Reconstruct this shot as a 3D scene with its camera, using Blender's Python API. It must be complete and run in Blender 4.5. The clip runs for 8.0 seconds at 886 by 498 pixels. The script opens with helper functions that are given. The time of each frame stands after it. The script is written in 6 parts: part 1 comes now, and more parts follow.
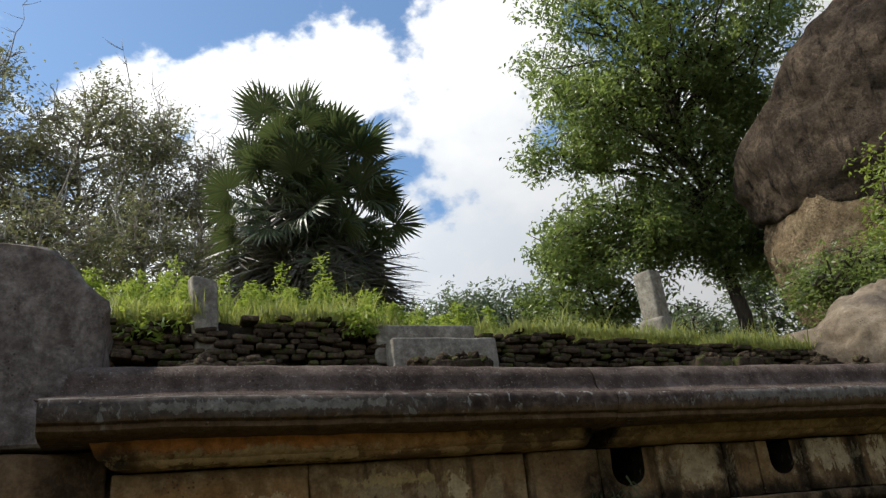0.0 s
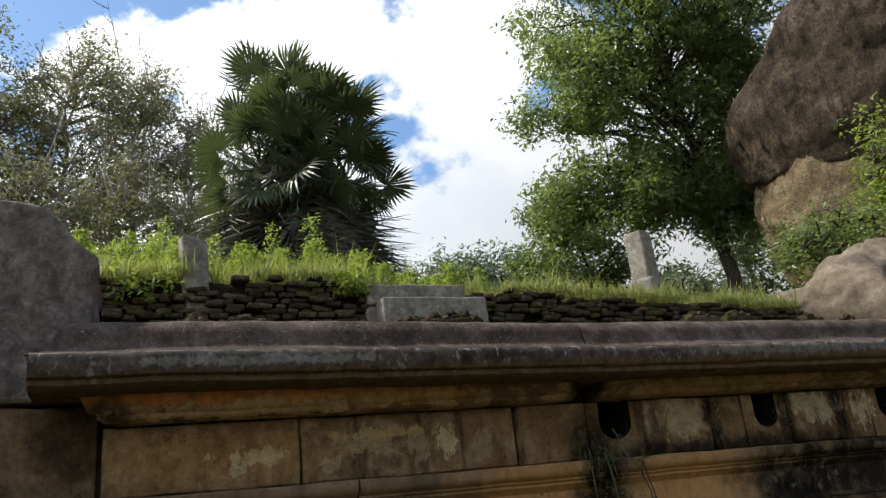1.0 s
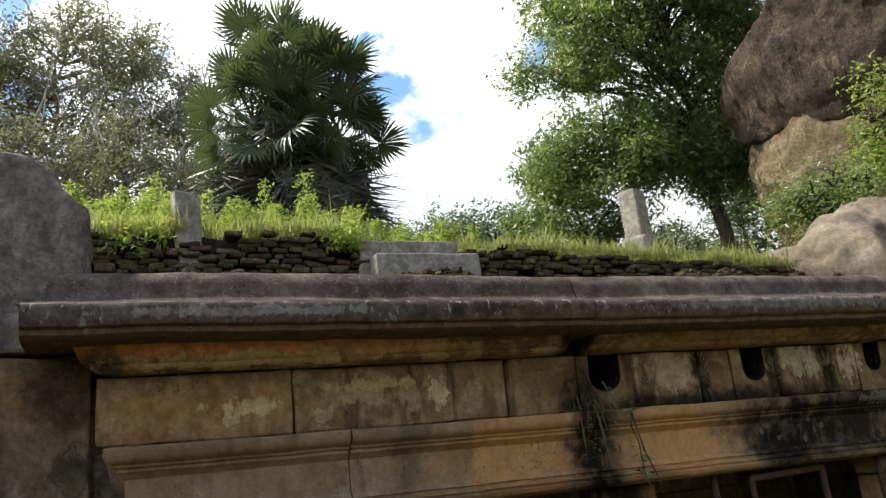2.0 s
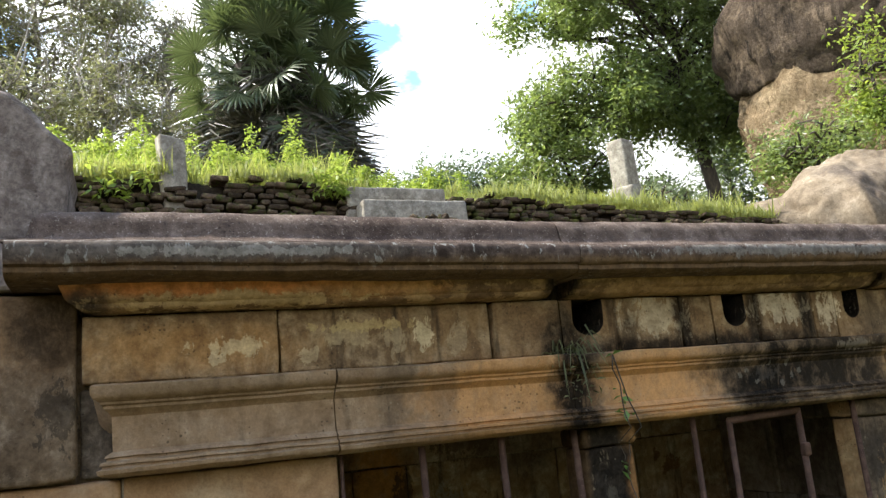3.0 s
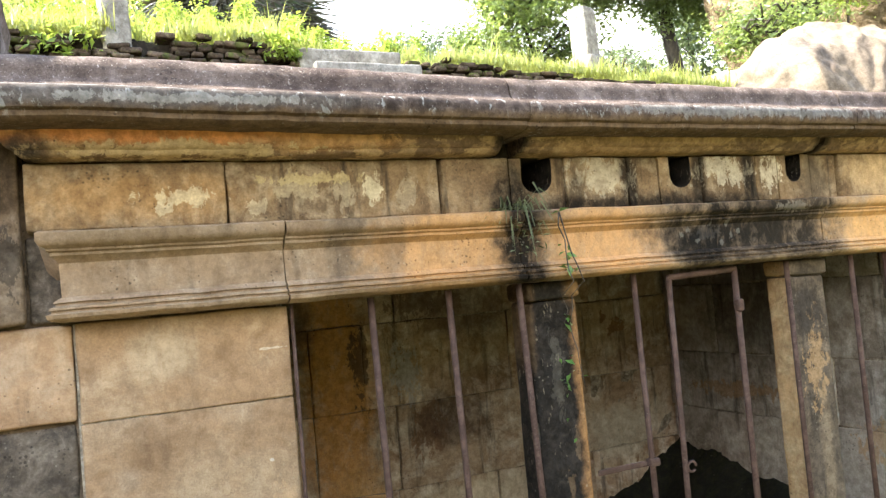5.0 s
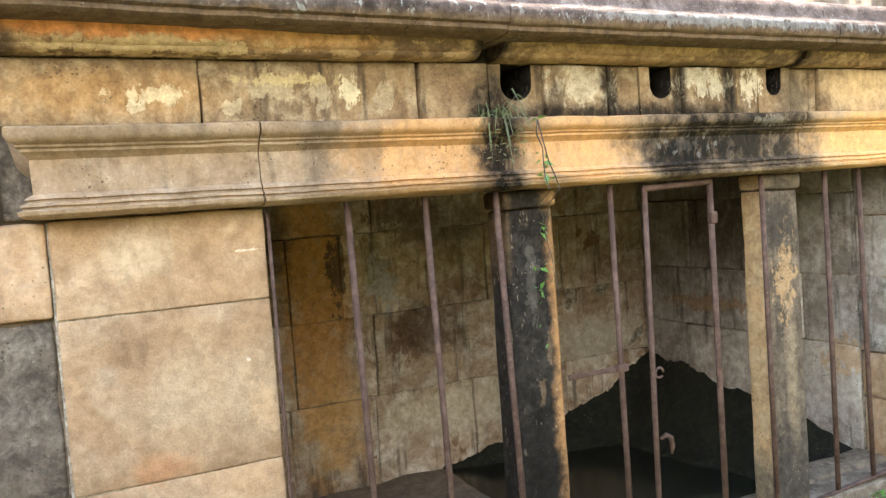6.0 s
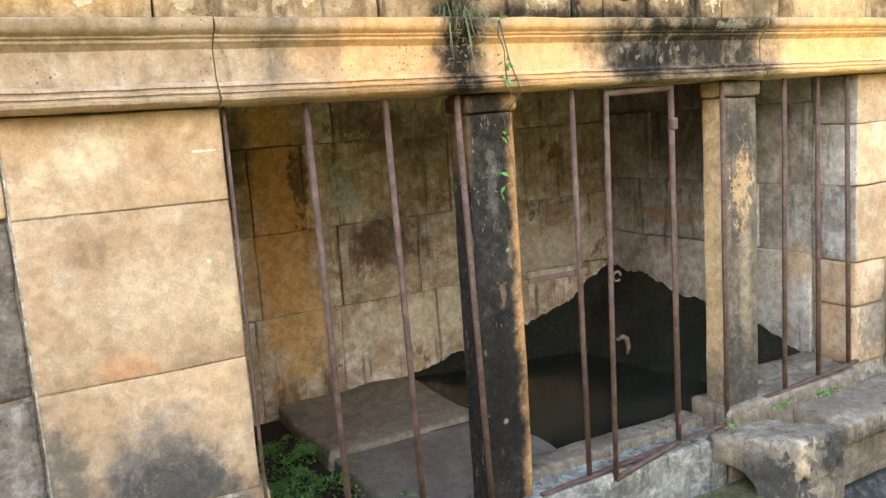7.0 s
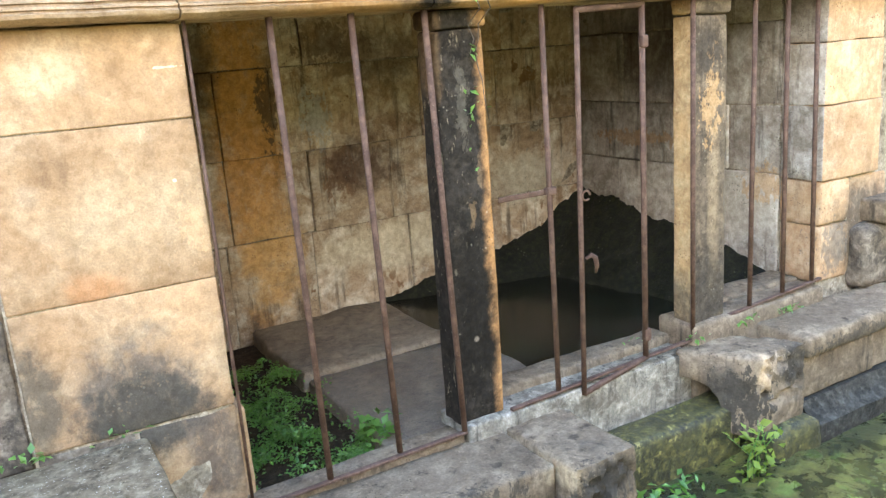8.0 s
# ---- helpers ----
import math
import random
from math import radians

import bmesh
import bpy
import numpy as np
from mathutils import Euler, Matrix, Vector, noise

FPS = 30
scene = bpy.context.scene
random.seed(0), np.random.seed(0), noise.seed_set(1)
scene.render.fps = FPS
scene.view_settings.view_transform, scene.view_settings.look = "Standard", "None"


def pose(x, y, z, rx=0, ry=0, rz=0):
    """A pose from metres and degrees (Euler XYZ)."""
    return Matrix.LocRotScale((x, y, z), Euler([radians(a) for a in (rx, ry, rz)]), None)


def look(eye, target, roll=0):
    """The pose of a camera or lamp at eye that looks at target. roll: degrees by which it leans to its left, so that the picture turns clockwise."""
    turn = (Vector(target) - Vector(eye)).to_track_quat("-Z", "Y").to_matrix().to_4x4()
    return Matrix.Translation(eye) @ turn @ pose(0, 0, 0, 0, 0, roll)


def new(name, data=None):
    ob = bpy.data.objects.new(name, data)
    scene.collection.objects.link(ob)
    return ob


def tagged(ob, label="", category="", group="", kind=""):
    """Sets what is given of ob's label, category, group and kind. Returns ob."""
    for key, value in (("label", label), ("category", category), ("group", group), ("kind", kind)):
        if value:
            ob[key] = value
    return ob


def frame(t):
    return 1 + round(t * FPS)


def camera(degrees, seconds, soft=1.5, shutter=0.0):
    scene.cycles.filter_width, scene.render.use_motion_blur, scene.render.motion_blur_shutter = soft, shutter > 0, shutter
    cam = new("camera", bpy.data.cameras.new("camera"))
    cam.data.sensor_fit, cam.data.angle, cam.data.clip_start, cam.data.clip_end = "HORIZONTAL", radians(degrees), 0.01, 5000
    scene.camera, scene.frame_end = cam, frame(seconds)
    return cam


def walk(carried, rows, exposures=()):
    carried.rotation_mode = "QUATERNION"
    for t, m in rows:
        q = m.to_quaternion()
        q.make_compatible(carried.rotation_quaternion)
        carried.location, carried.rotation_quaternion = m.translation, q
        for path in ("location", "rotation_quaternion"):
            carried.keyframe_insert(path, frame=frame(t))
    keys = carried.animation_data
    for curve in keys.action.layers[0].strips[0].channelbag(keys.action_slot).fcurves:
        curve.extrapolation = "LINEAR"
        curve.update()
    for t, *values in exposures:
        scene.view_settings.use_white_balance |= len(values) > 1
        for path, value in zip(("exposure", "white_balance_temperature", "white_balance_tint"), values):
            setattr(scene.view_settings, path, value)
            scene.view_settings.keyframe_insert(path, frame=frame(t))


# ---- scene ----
cam = camera(58.2, 8.0, soft=1.4)
PATH = [
    (0, (-0.271, 0.144, 1.477), (0.426, 1.877, 2.194), -5.7),
    (0.5, (-0.266, 0.144, 1.465), (0.436, 1.892, 2.138), -5.7),
    (1, (-0.263, 0.144, 1.454), (0.456, 1.902, 2.082), -5.9),
    (1.5, (-0.258, 0.147, 1.445), (0.468, 1.917, 2.028), -5.9),
    (3, (-0.25, 0.145, 1.406), (0.511, 1.949, 1.815), -5.3),
    (3.5, (-0.244, 0.145, 1.388), (0.541, 1.952, 1.736), -5.4),
    (4, (-0.241, 0.144, 1.371), (0.572, 1.952, 1.638), -5.6),
    (4.5, (-0.235, 0.143, 1.353), (0.598, 1.952, 1.539), -5.3),
    (4.7, (-0.228, 0.13, 1.342), (0.608, 1.941, 1.495), -5.2),
    (6, (-0.219, 0.12, 1.285), (0.654, 1.917, 1.175), -4.1),
    (6.5, (-0.213, 0.106, 1.255), (0.684, 1.881, 1.044), -4.0),
    (7, (-0.21, 0.098, 1.222), (0.713, 1.844, 0.911), -4.0),
    (7.5, (-0.206, 0.086, 1.197), (0.719, 1.814, 0.802), -3.8),
    (8, (-0.201, 0.078, 1.175), (0.749, 1.771, 0.694), -4.3),
]
EXPOSURES = [(0, -0.28), (0.5, -0.18), (1.0, -0.08), (1.5, 0.1), (3.0, 1.22), (3.5, 1.55), (4.0, 1.9), (4.5, 2.27), (6.0, 3.15), (6.5, 3.32), (7.0, 3.47), (7.5, 3.62), (8.0, 3.73)]
walk(cam, [(t, look(eye, target, roll)) for t, eye, target, roll in PATH], EXPOSURES)

# ---- world and sun ----
SUN_DIR = Vector((-0.85, 0.38, 1.15)).normalized()
SUN_ELEV = math.asin(SUN_DIR.z)
SUN_ROT = math.atan2(SUN_DIR.x, SUN_DIR.y)

sun_data = bpy.data.lights.new("sun", "SUN")
sun_data.energy, sun_data.angle, sun_data.color = 4.8, radians(0.6), (1.0, 0.95, 0.86)
sun = new("sun", sun_data)
sun.matrix_world = look(SUN_DIR * 40, (0, 0, 0))


class Nodes:
    """Short hand for a node tree: every call makes a node and links what it is given."""

    def __init__(self, tree):
        self.tree = tree

    def put(self, socket, value):
        if hasattr(value, "links"):
            self.tree.links.new(value, socket)
        elif hasattr(value, "outputs"):
            self.tree.links.new(value.outputs[0], socket)
        else:
            if isinstance(value, tuple) and len(value) == 3 and socket.type == "RGBA":
                value = (*value, 1)
            socket.default_value = value

    def node(self, kind, settings=None, **inputs):
        n = self.tree.nodes.new(kind)
        for key, value in (settings or {}).items():
            setattr(n, key, value)
        for key, value in inputs.items():
            self.put(n.inputs[key.replace("_", " ")], value)
        return n

    def math(self, op, a, b=0.0, c=None):
        n = self.tree.nodes.new("ShaderNodeMath")
        n.operation = op
        self.put(n.inputs[0], a)
        self.put(n.inputs[1], b)
        if c is not None:
            self.put(n.inputs[2], c)
        return n.outputs[0]

    def vec(self, op, a, b):
        n = self.tree.nodes.new("ShaderNodeVectorMath")
        n.operation = op
        self.put(n.inputs[0], a)
        self.put(n.inputs[1], b)
        return n.outputs["Value"] if op in ("LENGTH", "DISTANCE", "DOT_PRODUCT") else n.outputs[0]

    def noise(self, vector, scale, detail=5.0, rough=0.6, distortion=0.0):
        return self.node("ShaderNodeTexNoise", None, Vector=vector, Scale=scale, Detail=detail, Roughness=rough, Distortion=distortion)

    def step(self, value, low, high, a=0.0, b=1.0):
        n = self.tree.nodes.new("ShaderNodeMapRange")
        n.interpolation_type = "SMOOTHSTEP"
        for i, v in enumerate((value, low, high, a, b)):
            self.put(n.inputs[i], v)
        return n.outputs[0]

    def mix(self, fac, a, b, blend="MIX"):
        n = self.tree.nodes.new("ShaderNodeMix")
        n.data_type, n.blend_type = "RGBA", blend
        self.put(n.inputs[0], fac)
        self.put(n.inputs[6], a)
        self.put(n.inputs[7], b)
        return n.outputs[2]


world = bpy.data.worlds.new("sky")
scene.world = world
world.use_nodes = True
wt = Nodes(world.node_tree)
sky = wt.node("ShaderNodeTexSky", {"sky_type": "NISHITA", "sun_disc": False, "sun_elevation": SUN_ELEV, "sun_rotation": SUN_ROT})
heading = wt.node("ShaderNodeTexCoord").outputs["Generated"]
squash = wt.vec("MULTIPLY", heading, (1.0, 1.0, 1.35))
big = wt.noise(wt.vec("ADD", squash, (3.13, 0.35, 0.62)), 2.3, 7.0, 0.52, 0.25)
fine = wt.noise(wt.vec("ADD", squash, (0.4, 2.0, 0.0)), 7.5, 6.0, 0.55)
low = wt.math("MULTIPLY", wt.math("SUBTRACT", 0.55, wt.node("ShaderNodeSeparateXYZ", None, Vector=heading).outputs["Z"]), 2.0)
cover = wt.math("ADD", wt.math("ADD", big.outputs[0], low), wt.math("MULTIPLY", wt.math("SUBTRACT", fine.outputs[0], 0.5), 0.95))
cloud = wt.step(cover, 0.50, 0.60)
shade = wt.step(wt.math("ADD", wt.math("MULTIPLY", fine.outputs[0], 0.5), wt.math("MULTIPLY", big.outputs[0], 0.5)), 0.36, 0.58)
toward = wt.vec("DOT_PRODUCT", heading, tuple(SUN_DIR))
glare = wt.step(toward, -0.3, 0.9, 0.5, 1.7)
cloud_col = wt.mix(1.0, wt.mix(shade, (7.4, 7.9, 8.5), (9.4, 9.5, 9.6)), wt.node("ShaderNodeCombineColor", None, Red=glare, Green=glare, Blue=glare), "MULTIPLY")
blue = wt.mix(1.0, sky, (1.55, 1.85, 2.0), "MULTIPLY")
world.node_tree.nodes["Background"].inputs["Strength"].default_value = 0.11
wt.put(world.node_tree.nodes["Background"].inputs["Color"], wt.mix(cloud, blue, cloud_col))


# ---- materials ----
def material(name):
    m = bpy.data.materials.new(name)
    m.use_nodes = True
    return m, Nodes(m.node_tree), m.node_tree.nodes["Principled BSDF"]


def stone(name, dark, mid, light, blot=3.0, grain=70.0, black=0.35, black_col=(0.016, 0.0135, 0.011), pale=0.0, pale_col=(0.55, 0.5, 0.38),
          streak=0.3, rough=0.88, bump=0.35, stains_and_shading=(), vary=0.25, gloss=0.07, mottled=0.35, flake=None, runs=1.6, relief=0.009, sand=0.95, grit=(75.0, 0.55)):
    """Weathered stone. stains: (centre, radii, colour, strength) patches with a frayed edge."""
    m, t, bsdf = material(name)
    pos = t.node("ShaderNodeNewGeometry").outputs["Position"]
    info = t.node("ShaderNodeObjectInfo").outputs["Random"]
    shift = t.node("ShaderNodeCombineXYZ", None, X=t.math("MULTIPLY", info, 7.0), Y=0.0, Z=t.math("MULTIPLY", info, 3.0))
    own = t.vec("ADD", pos, shift)
    a = t.noise(own, blot, 9.0, 0.68, 0.7).outputs[0]
    b = t.noise(own, blot * 3.7, 9.0, 0.72, 0.4).outputs[0]
    g = t.noise(pos, grain, 4.0, 0.7).outputs[0]
    col = t.mix(t.step(a, 0.33, 0.66), dark, mid)
    col = t.mix(t.step(b, 0.42, 0.72), col, light)
    run = t.noise(t.vec("MULTIPLY", own, (9.0, 9.0, 0.9)), runs, 5.0, 0.65).outputs[0]
    col = t.mix(t.math("MULTIPLY", t.step(run, 0.52, 0.72), streak), col, black_col)
    spot = t.noise(t.vec("ADD", own, (4.1, 1.7, 9.2)), blot * 1.6, 7.0, 0.7, 0.6).outputs[0]
    low = 0.78 - 0.3 * black
    col = t.mix(t.step(spot, low, low + 0.12, 0.0, 0.85), col, black_col)
    if pale:
        lich = t.noise(t.vec("ADD", pos, (8.0, 3.3, 1.1)), blot * 2.6, 8.0, 0.75, 0.4).outputs[0]
        low = 0.74 - 0.24 * pale
        col = t.mix(t.step(lich, low, low + 0.05, 0.0, 0.8), col, pale_col)
    wob = t.noise(pos, 9.0, 6.0, 0.7).outputs["Color"]
    bent = t.vec("MULTIPLY", t.vec("SUBTRACT", wob, (0.5, 0.5, 0.5)), (1.5, 1.5, 1.5))
    ragged = t.noise(t.vec("MULTIPLY", pos, (1.0, 1.0, 0.55)), 26.0, 7.0, 0.75, 0.4).outputs[0]
    if flake:
        scraps = t.noise(t.vec("MULTIPLY", t.vec("ADD", pos, (2.2, 0.7, 5.0)), (1.0, 1.0, flake[3] if len(flake) > 3 else 1.7)), flake[2], 10.0, 0.68, 0.2).outputs[0]
        col = t.mix(t.step(scraps, 0.66 - 0.3 * flake[1], 0.685 - 0.3 * flake[1], 0.0, 0.9), col, flake[0])
    for centre, radii, colour, strength, *crisp in stains_and_shading:
        d = t.vec("LENGTH", t.vec("ADD", bent, t.vec("DIVIDE", t.vec("SUBTRACT", pos, centre), radii)), (0, 0, 0))
        if crisp:
            d = t.math("ADD", d, t.math("MULTIPLY", t.math("SUBTRACT", ragged, 0.5), 3.4))
            col = t.mix(t.step(d, 0.62, 0.72, strength, 0.0), col, colour)
        else:
            col = t.mix(t.math("MULTIPLY", t.step(d, 0.45, 1.2, strength, 0.0), t.step(ragged, 0.34, 0.54, 0.62, 1.0)), col, colour)
    mottle = t.noise(t.vec("ADD", pos, (1.3, 5.1, 2.2)), 24.0, 10.0, 0.72, 0.2).outputs[0]
    col = t.mix(1.0, col, t.node("ShaderNodeCombineColor", None, Red=t.step(mottle, 0.3, 0.68, 1.0 - mottled, 1.12), Green=t.step(mottle, 0.3, 0.68, 0.98 - mottled, 1.12), Blue=t.step(mottle, 0.3, 0.68, 0.97 - mottled, 1.14)), "MULTIPLY")
    # grit: small dark pits and pale grains, gathered in drifts
    drift = t.noise(t.vec("ADD", pos, (6.0, 2.5, 3.1)), 7.0, 5.0, 0.65).outputs[0]
    dots = t.node("ShaderNodeTexVoronoi", {"feature": "F1"}, Vector=t.vec("ADD", pos, t.vec("MULTIPLY", wob, (0.02, 0.02, 0.02))), Scale=grit[0])
    size = t.math("MULTIPLY", t.step(drift, 0.42, 0.68), 0.36)
    pit = t.step(t.math("SUBTRACT", dots.outputs["Distance"], size), -0.10, 0.02, grit[1], 0.0)
    tint = t.node("ShaderNodeSeparateColor", None, Color=dots.outputs["Color"]).outputs[0]
    col = t.mix(t.math("MULTIPLY", pit, t.step(tint, 0.45, 0.5, 0.0, 1.0)), col, black_col)
    col = t.mix(t.math("MULTIPLY", pit, t.step(tint, 0.2, 0.25, 0.3, 0.0)), col, pale_col)
    value = t.math("ADD", t.math("MULTIPLY", t.math("SUBTRACT", g, 0.5), sand), t.math("ADD", 1.0 - vary / 2, t.math("MULTIPLY", info, vary)))
    hsv = t.node("ShaderNodeHueSaturation", None, Value=value, Color=col)
    t.put(bsdf.inputs["Base Color"], hsv)
    t.put(bsdf.inputs["Roughness"], t.step(b, 0.3, 0.7, rough - 0.1, min(1.0, rough + 0.08)))
    bsdf.inputs["Specular IOR Level"].default_value = gloss
    height = t.math("ADD", t.math("MULTIPLY", g, 0.6), t.math("ADD", t.math("MULTIPLY", mottle, 0.7), t.math("SUBTRACT", t.math("MULTIPLY", spot, 0.25), t.math("MULTIPLY", pit, 0.5))))
    t.put(bsdf.inputs["Normal"], t.node("ShaderNodeBump", None, Strength=bump, Distance=relief, Height=height))
    return m


BLACK = (0.010, 0.009, 0.0075)
ORANGE = (0.54, 0.295, 0.118)

M_MORTAR = stone("old lime mortar", (0.16, 0.125, 0.085), (0.30, 0.245, 0.17), (0.46, 0.40, 0.30), blot=9.0, black=0.45, streak=0.1, mottled=0.5)
M_BLOCK = stone("ashlar sandstone", (0.27, 0.17, 0.09), (0.39, 0.25, 0.134), (0.44, 0.318, 0.193), blot=1.5, grain=150, black=0.12, black_col=(0.20, 0.135, 0.08), sand=0.7, streak=0.4, pale=0.06, mottled=0.24, bump=0.4, grit=(75.0, 0.3),
                stains_and_shading=[((0.08, 2.6, 0.20), (0.24, 0.3, 0.22), (0.09, 0.082, 0.07), 0.8), ((0.10, 2.6, 0.13), (0.23, 0.3, 0.17), (0.066, 0.057, 0.044), 1.0), ((0.10, 2.6, 0.10), (0.22, 0.3, 0.15), (0.066, 0.057, 0.044), 0.9), ((-0.21, 2.6, 0.26), (0.09, 0.3, 0.25), (0.07, 0.065, 0.05), 0.8),
                        ((0.30, 2.6, -0.08), (0.12, 0.3, 0.22), (0.07, 0.06, 0.05), 0.8), ((0.02, 2.6, 0.56), (0.12, 0.3, 0.05), (0.55, 0.22, 0.08), 0.35), ((0.31, 2.6, 1.19), (0.045, 0.3, 0.006), (0.68, 0.58, 0.42), 0.55, 1), ((0.29, 2.6, 0.85), (0.007, 0.3, 0.006), (0.66, 0.6, 0.5), 0.7, 1), ((-0.12, 2.6, 0.86), (0.04, 0.3, 0.035), (0.45, 0.35, 0.24), 0.45), ((0.0, 2.6, 1.2), (0.1, 0.3, 0.1), (0.50, 0.40, 0.26), 0.5), ((0.33, 2.6, 0.7), (0.05, 0.3, 0.12), (0.56, 0.36, 0.19), 0.6, 1), ((0.2, 2.6, 0.75), (0.3, 0.3, 0.2), (0.40, 0.29, 0.17), 0.4)])
M_DARKBLOCK = stone("blackened stone", (0.05, 0.042, 0.034), (0.15, 0.118, 0.083), (0.25, 0.205, 0.15), blot=4.0, black=0.66, streak=0.6)
M_BROWN = stone("brown lichened stone", (0.10, 0.07, 0.042), (0.21, 0.15, 0.092), (0.28, 0.22, 0.155), blot=3.4, black=0.5, streak=0.45, stains_and_shading=[((-0.5, 2.57, 1.75), (0.3, 0.3, 0.16), (0.25, 0.15, 0.07), 0.6), ((-0.42, 2.57, 1.74), (0.12, 0.3, 0.13), BLACK, 0.8), ((-0.40, 2.57, 1.50), (0.06, 0.3, 0.14), (0.03, 0.026, 0.02), 0.6, 1)])
M_FRIEZE = stone("frieze stone", (0.13, 0.083, 0.042), (0.28, 0.185, 0.09), (0.36, 0.27, 0.155), blot=3.2, grain=120, black=0.36, streak=0.7, pale=0.16, pale_col=(0.52, 0.43, 0.25), mottled=0.35,
                 stains_and_shading=[((-0.05, 2.57, 1.66), (0.36, 0.3, 0.09), (0.42, 0.235, 0.085), 0.55),
                         ((0.07, 2.57, 1.665), (0.13, 0.3, 0.032), (0.58, 0.46, 0.26), 0.7, 1), ((0.03, 2.57, 1.63), (0.06, 0.3, 0.026), (0.60, 0.48, 0.28), 0.7, 1),
                         ((0.30, 2.57, 1.63), (0.05, 0.3, 0.036), (0.54, 0.43, 0.25), 0.6, 1), ((0.68, 2.57, 1.68), (0.045, 0.3, 0.06), (0.60, 0.50, 0.30), 0.8, 1), ((0.42, 2.57, 1.69), (0.10, 0.3, 0.06), (0.42, 0.33, 0.19), 0.6, 1), ((0.58, 2.57, 1.66), (0.05, 0.3, 0.08), (0.40, 0.315, 0.185), 0.6, 1), ((0.80, 2.57, 1.67), (0.05, 0.3, 0.09), (0.38, 0.30, 0.18), 0.6, 1),
                         ((0.50, 2.57, 1.71), (0.24, 0.3, 0.025), (0.50, 0.38, 0.17), 0.6, 1), ((1.20, 2.57, 1.60), (0.11, 0.3, 0.16), BLACK, 0.9), ((1.05, 2.57, 1.7), (0.10, 0.3, 0.08), (0.16, 0.10, 0.05), 0.6),
                         ((1.60, 2.57, 1.70), (0.20, 0.3, 0.10), (0.46, 0.385, 0.25), 0.7, 1), ((2.2, 2.57, 1.71), (0.17, 0.3, 0.09), (0.50, 0.425, 0.285), 0.75, 1),
                         ((2.46, 2.57, 1.70), (0.08, 0.3, 0.10), (0.60, 0.50, 0.33), 0.85, 1), ((1.8, 2.57, 1.57), (0.7, 0.3, 0.06), BLACK, 0.9), ((1.47, 2.57, 1.62), (0.05, 0.3, 0.16), BLACK, 0.7),
                         ((1.72, 2.57, 1.68), (0.05, 0.3, 0.16), BLACK, 0.8), ((2.33, 2.57, 1.68), (0.045, 0.3, 0.16), BLACK, 0.9), ((2.07, 2.57, 1.68), (0.04, 0.3, 0.16), BLACK, 0.8),
                         # near-black patches inside the three notches: the depth of their shade, painted in
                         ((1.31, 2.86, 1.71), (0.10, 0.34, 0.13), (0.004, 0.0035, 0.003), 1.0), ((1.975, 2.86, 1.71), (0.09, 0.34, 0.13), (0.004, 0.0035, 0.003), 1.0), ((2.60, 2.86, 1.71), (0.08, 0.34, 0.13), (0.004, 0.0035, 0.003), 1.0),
                         ((2.72, 2.57, 1.66), (0.10, 0.3, 0.14), (0.10, 0.075, 0.045), 0.8), ((3.2, 2.57, 1.68), (0.3, 0.3, 0.14), (0.54, 0.37, 0.18), 0.7)])
M_ARCH = stone("architrave stone", (0.20, 0.135, 0.078), (0.345, 0.235, 0.135), (0.40, 0.30, 0.195), sand=0.6, blot=2.6, grain=120, black=0.2, streak=0.4, pale=0.05, mottled=0.2,
               stains_and_shading=[((0.92, 2.5, 1.45), (0.33, 0.3, 0.20), ORANGE, 0.85), ((1.55, 2.5, 1.44), (0.30, 0.3, 0.2), ORANGE, 0.9), ((3.2, 2.5, 1.44), (0.5, 0.3, 0.2), (0.60, 0.33, 0.115), 0.8),
                       ((0.55, 2.5, 1.50), (0.07, 0.3, 0.16), (0.12, 0.09, 0.06), 0.6), ((0.72, 2.5, 1.47), (0.05, 0.3, 0.12), (0.14, 0.10, 0.065), 0.5), ((-0.05, 2.5, 1.53), (0.4, 0.3, 0.04), (0.20, 0.14, 0.075), 0.6),
                       ((1.0, 2.5, 1.34), (0.6, 0.3, 0.03), (0.14, 0.085, 0.035), 0.6),
                       ((1.20, 2.5, 1.44), (0.11, 0.3, 0.3), BLACK, 0.97), ((2.15, 2.5, 1.47), (0.42, 0.3, 0.17), BLACK, 0.97), ((2.50, 2.5, 1.46), (0.30, 0.3, 0.20), (0.022, 0.018, 0.013), 0.95),
                       ((2.0, 2.5, 1.39), (0.16, 0.3, 0.10), BLACK, 0.85), *[((1.93 + 0.045 * k + 0.02 * math.sin(k * 5.1), 2.5, 1.455 + 0.04 * math.sin(k * 2.7)), (0.016, 0.3, 0.02), (0.22, 0.205, 0.165), 0.4, 1) for k in range(8)], ((2.5, 2.5, 1.54), (0.12, 0.3, 0.03), (0.24, 0.21, 0.16), 0.5, 1), ((2.05, 2.5, 1.46), (0.10, 0.3, 0.04), (0.11, 0.10, 0.085), 0.25, 1)])
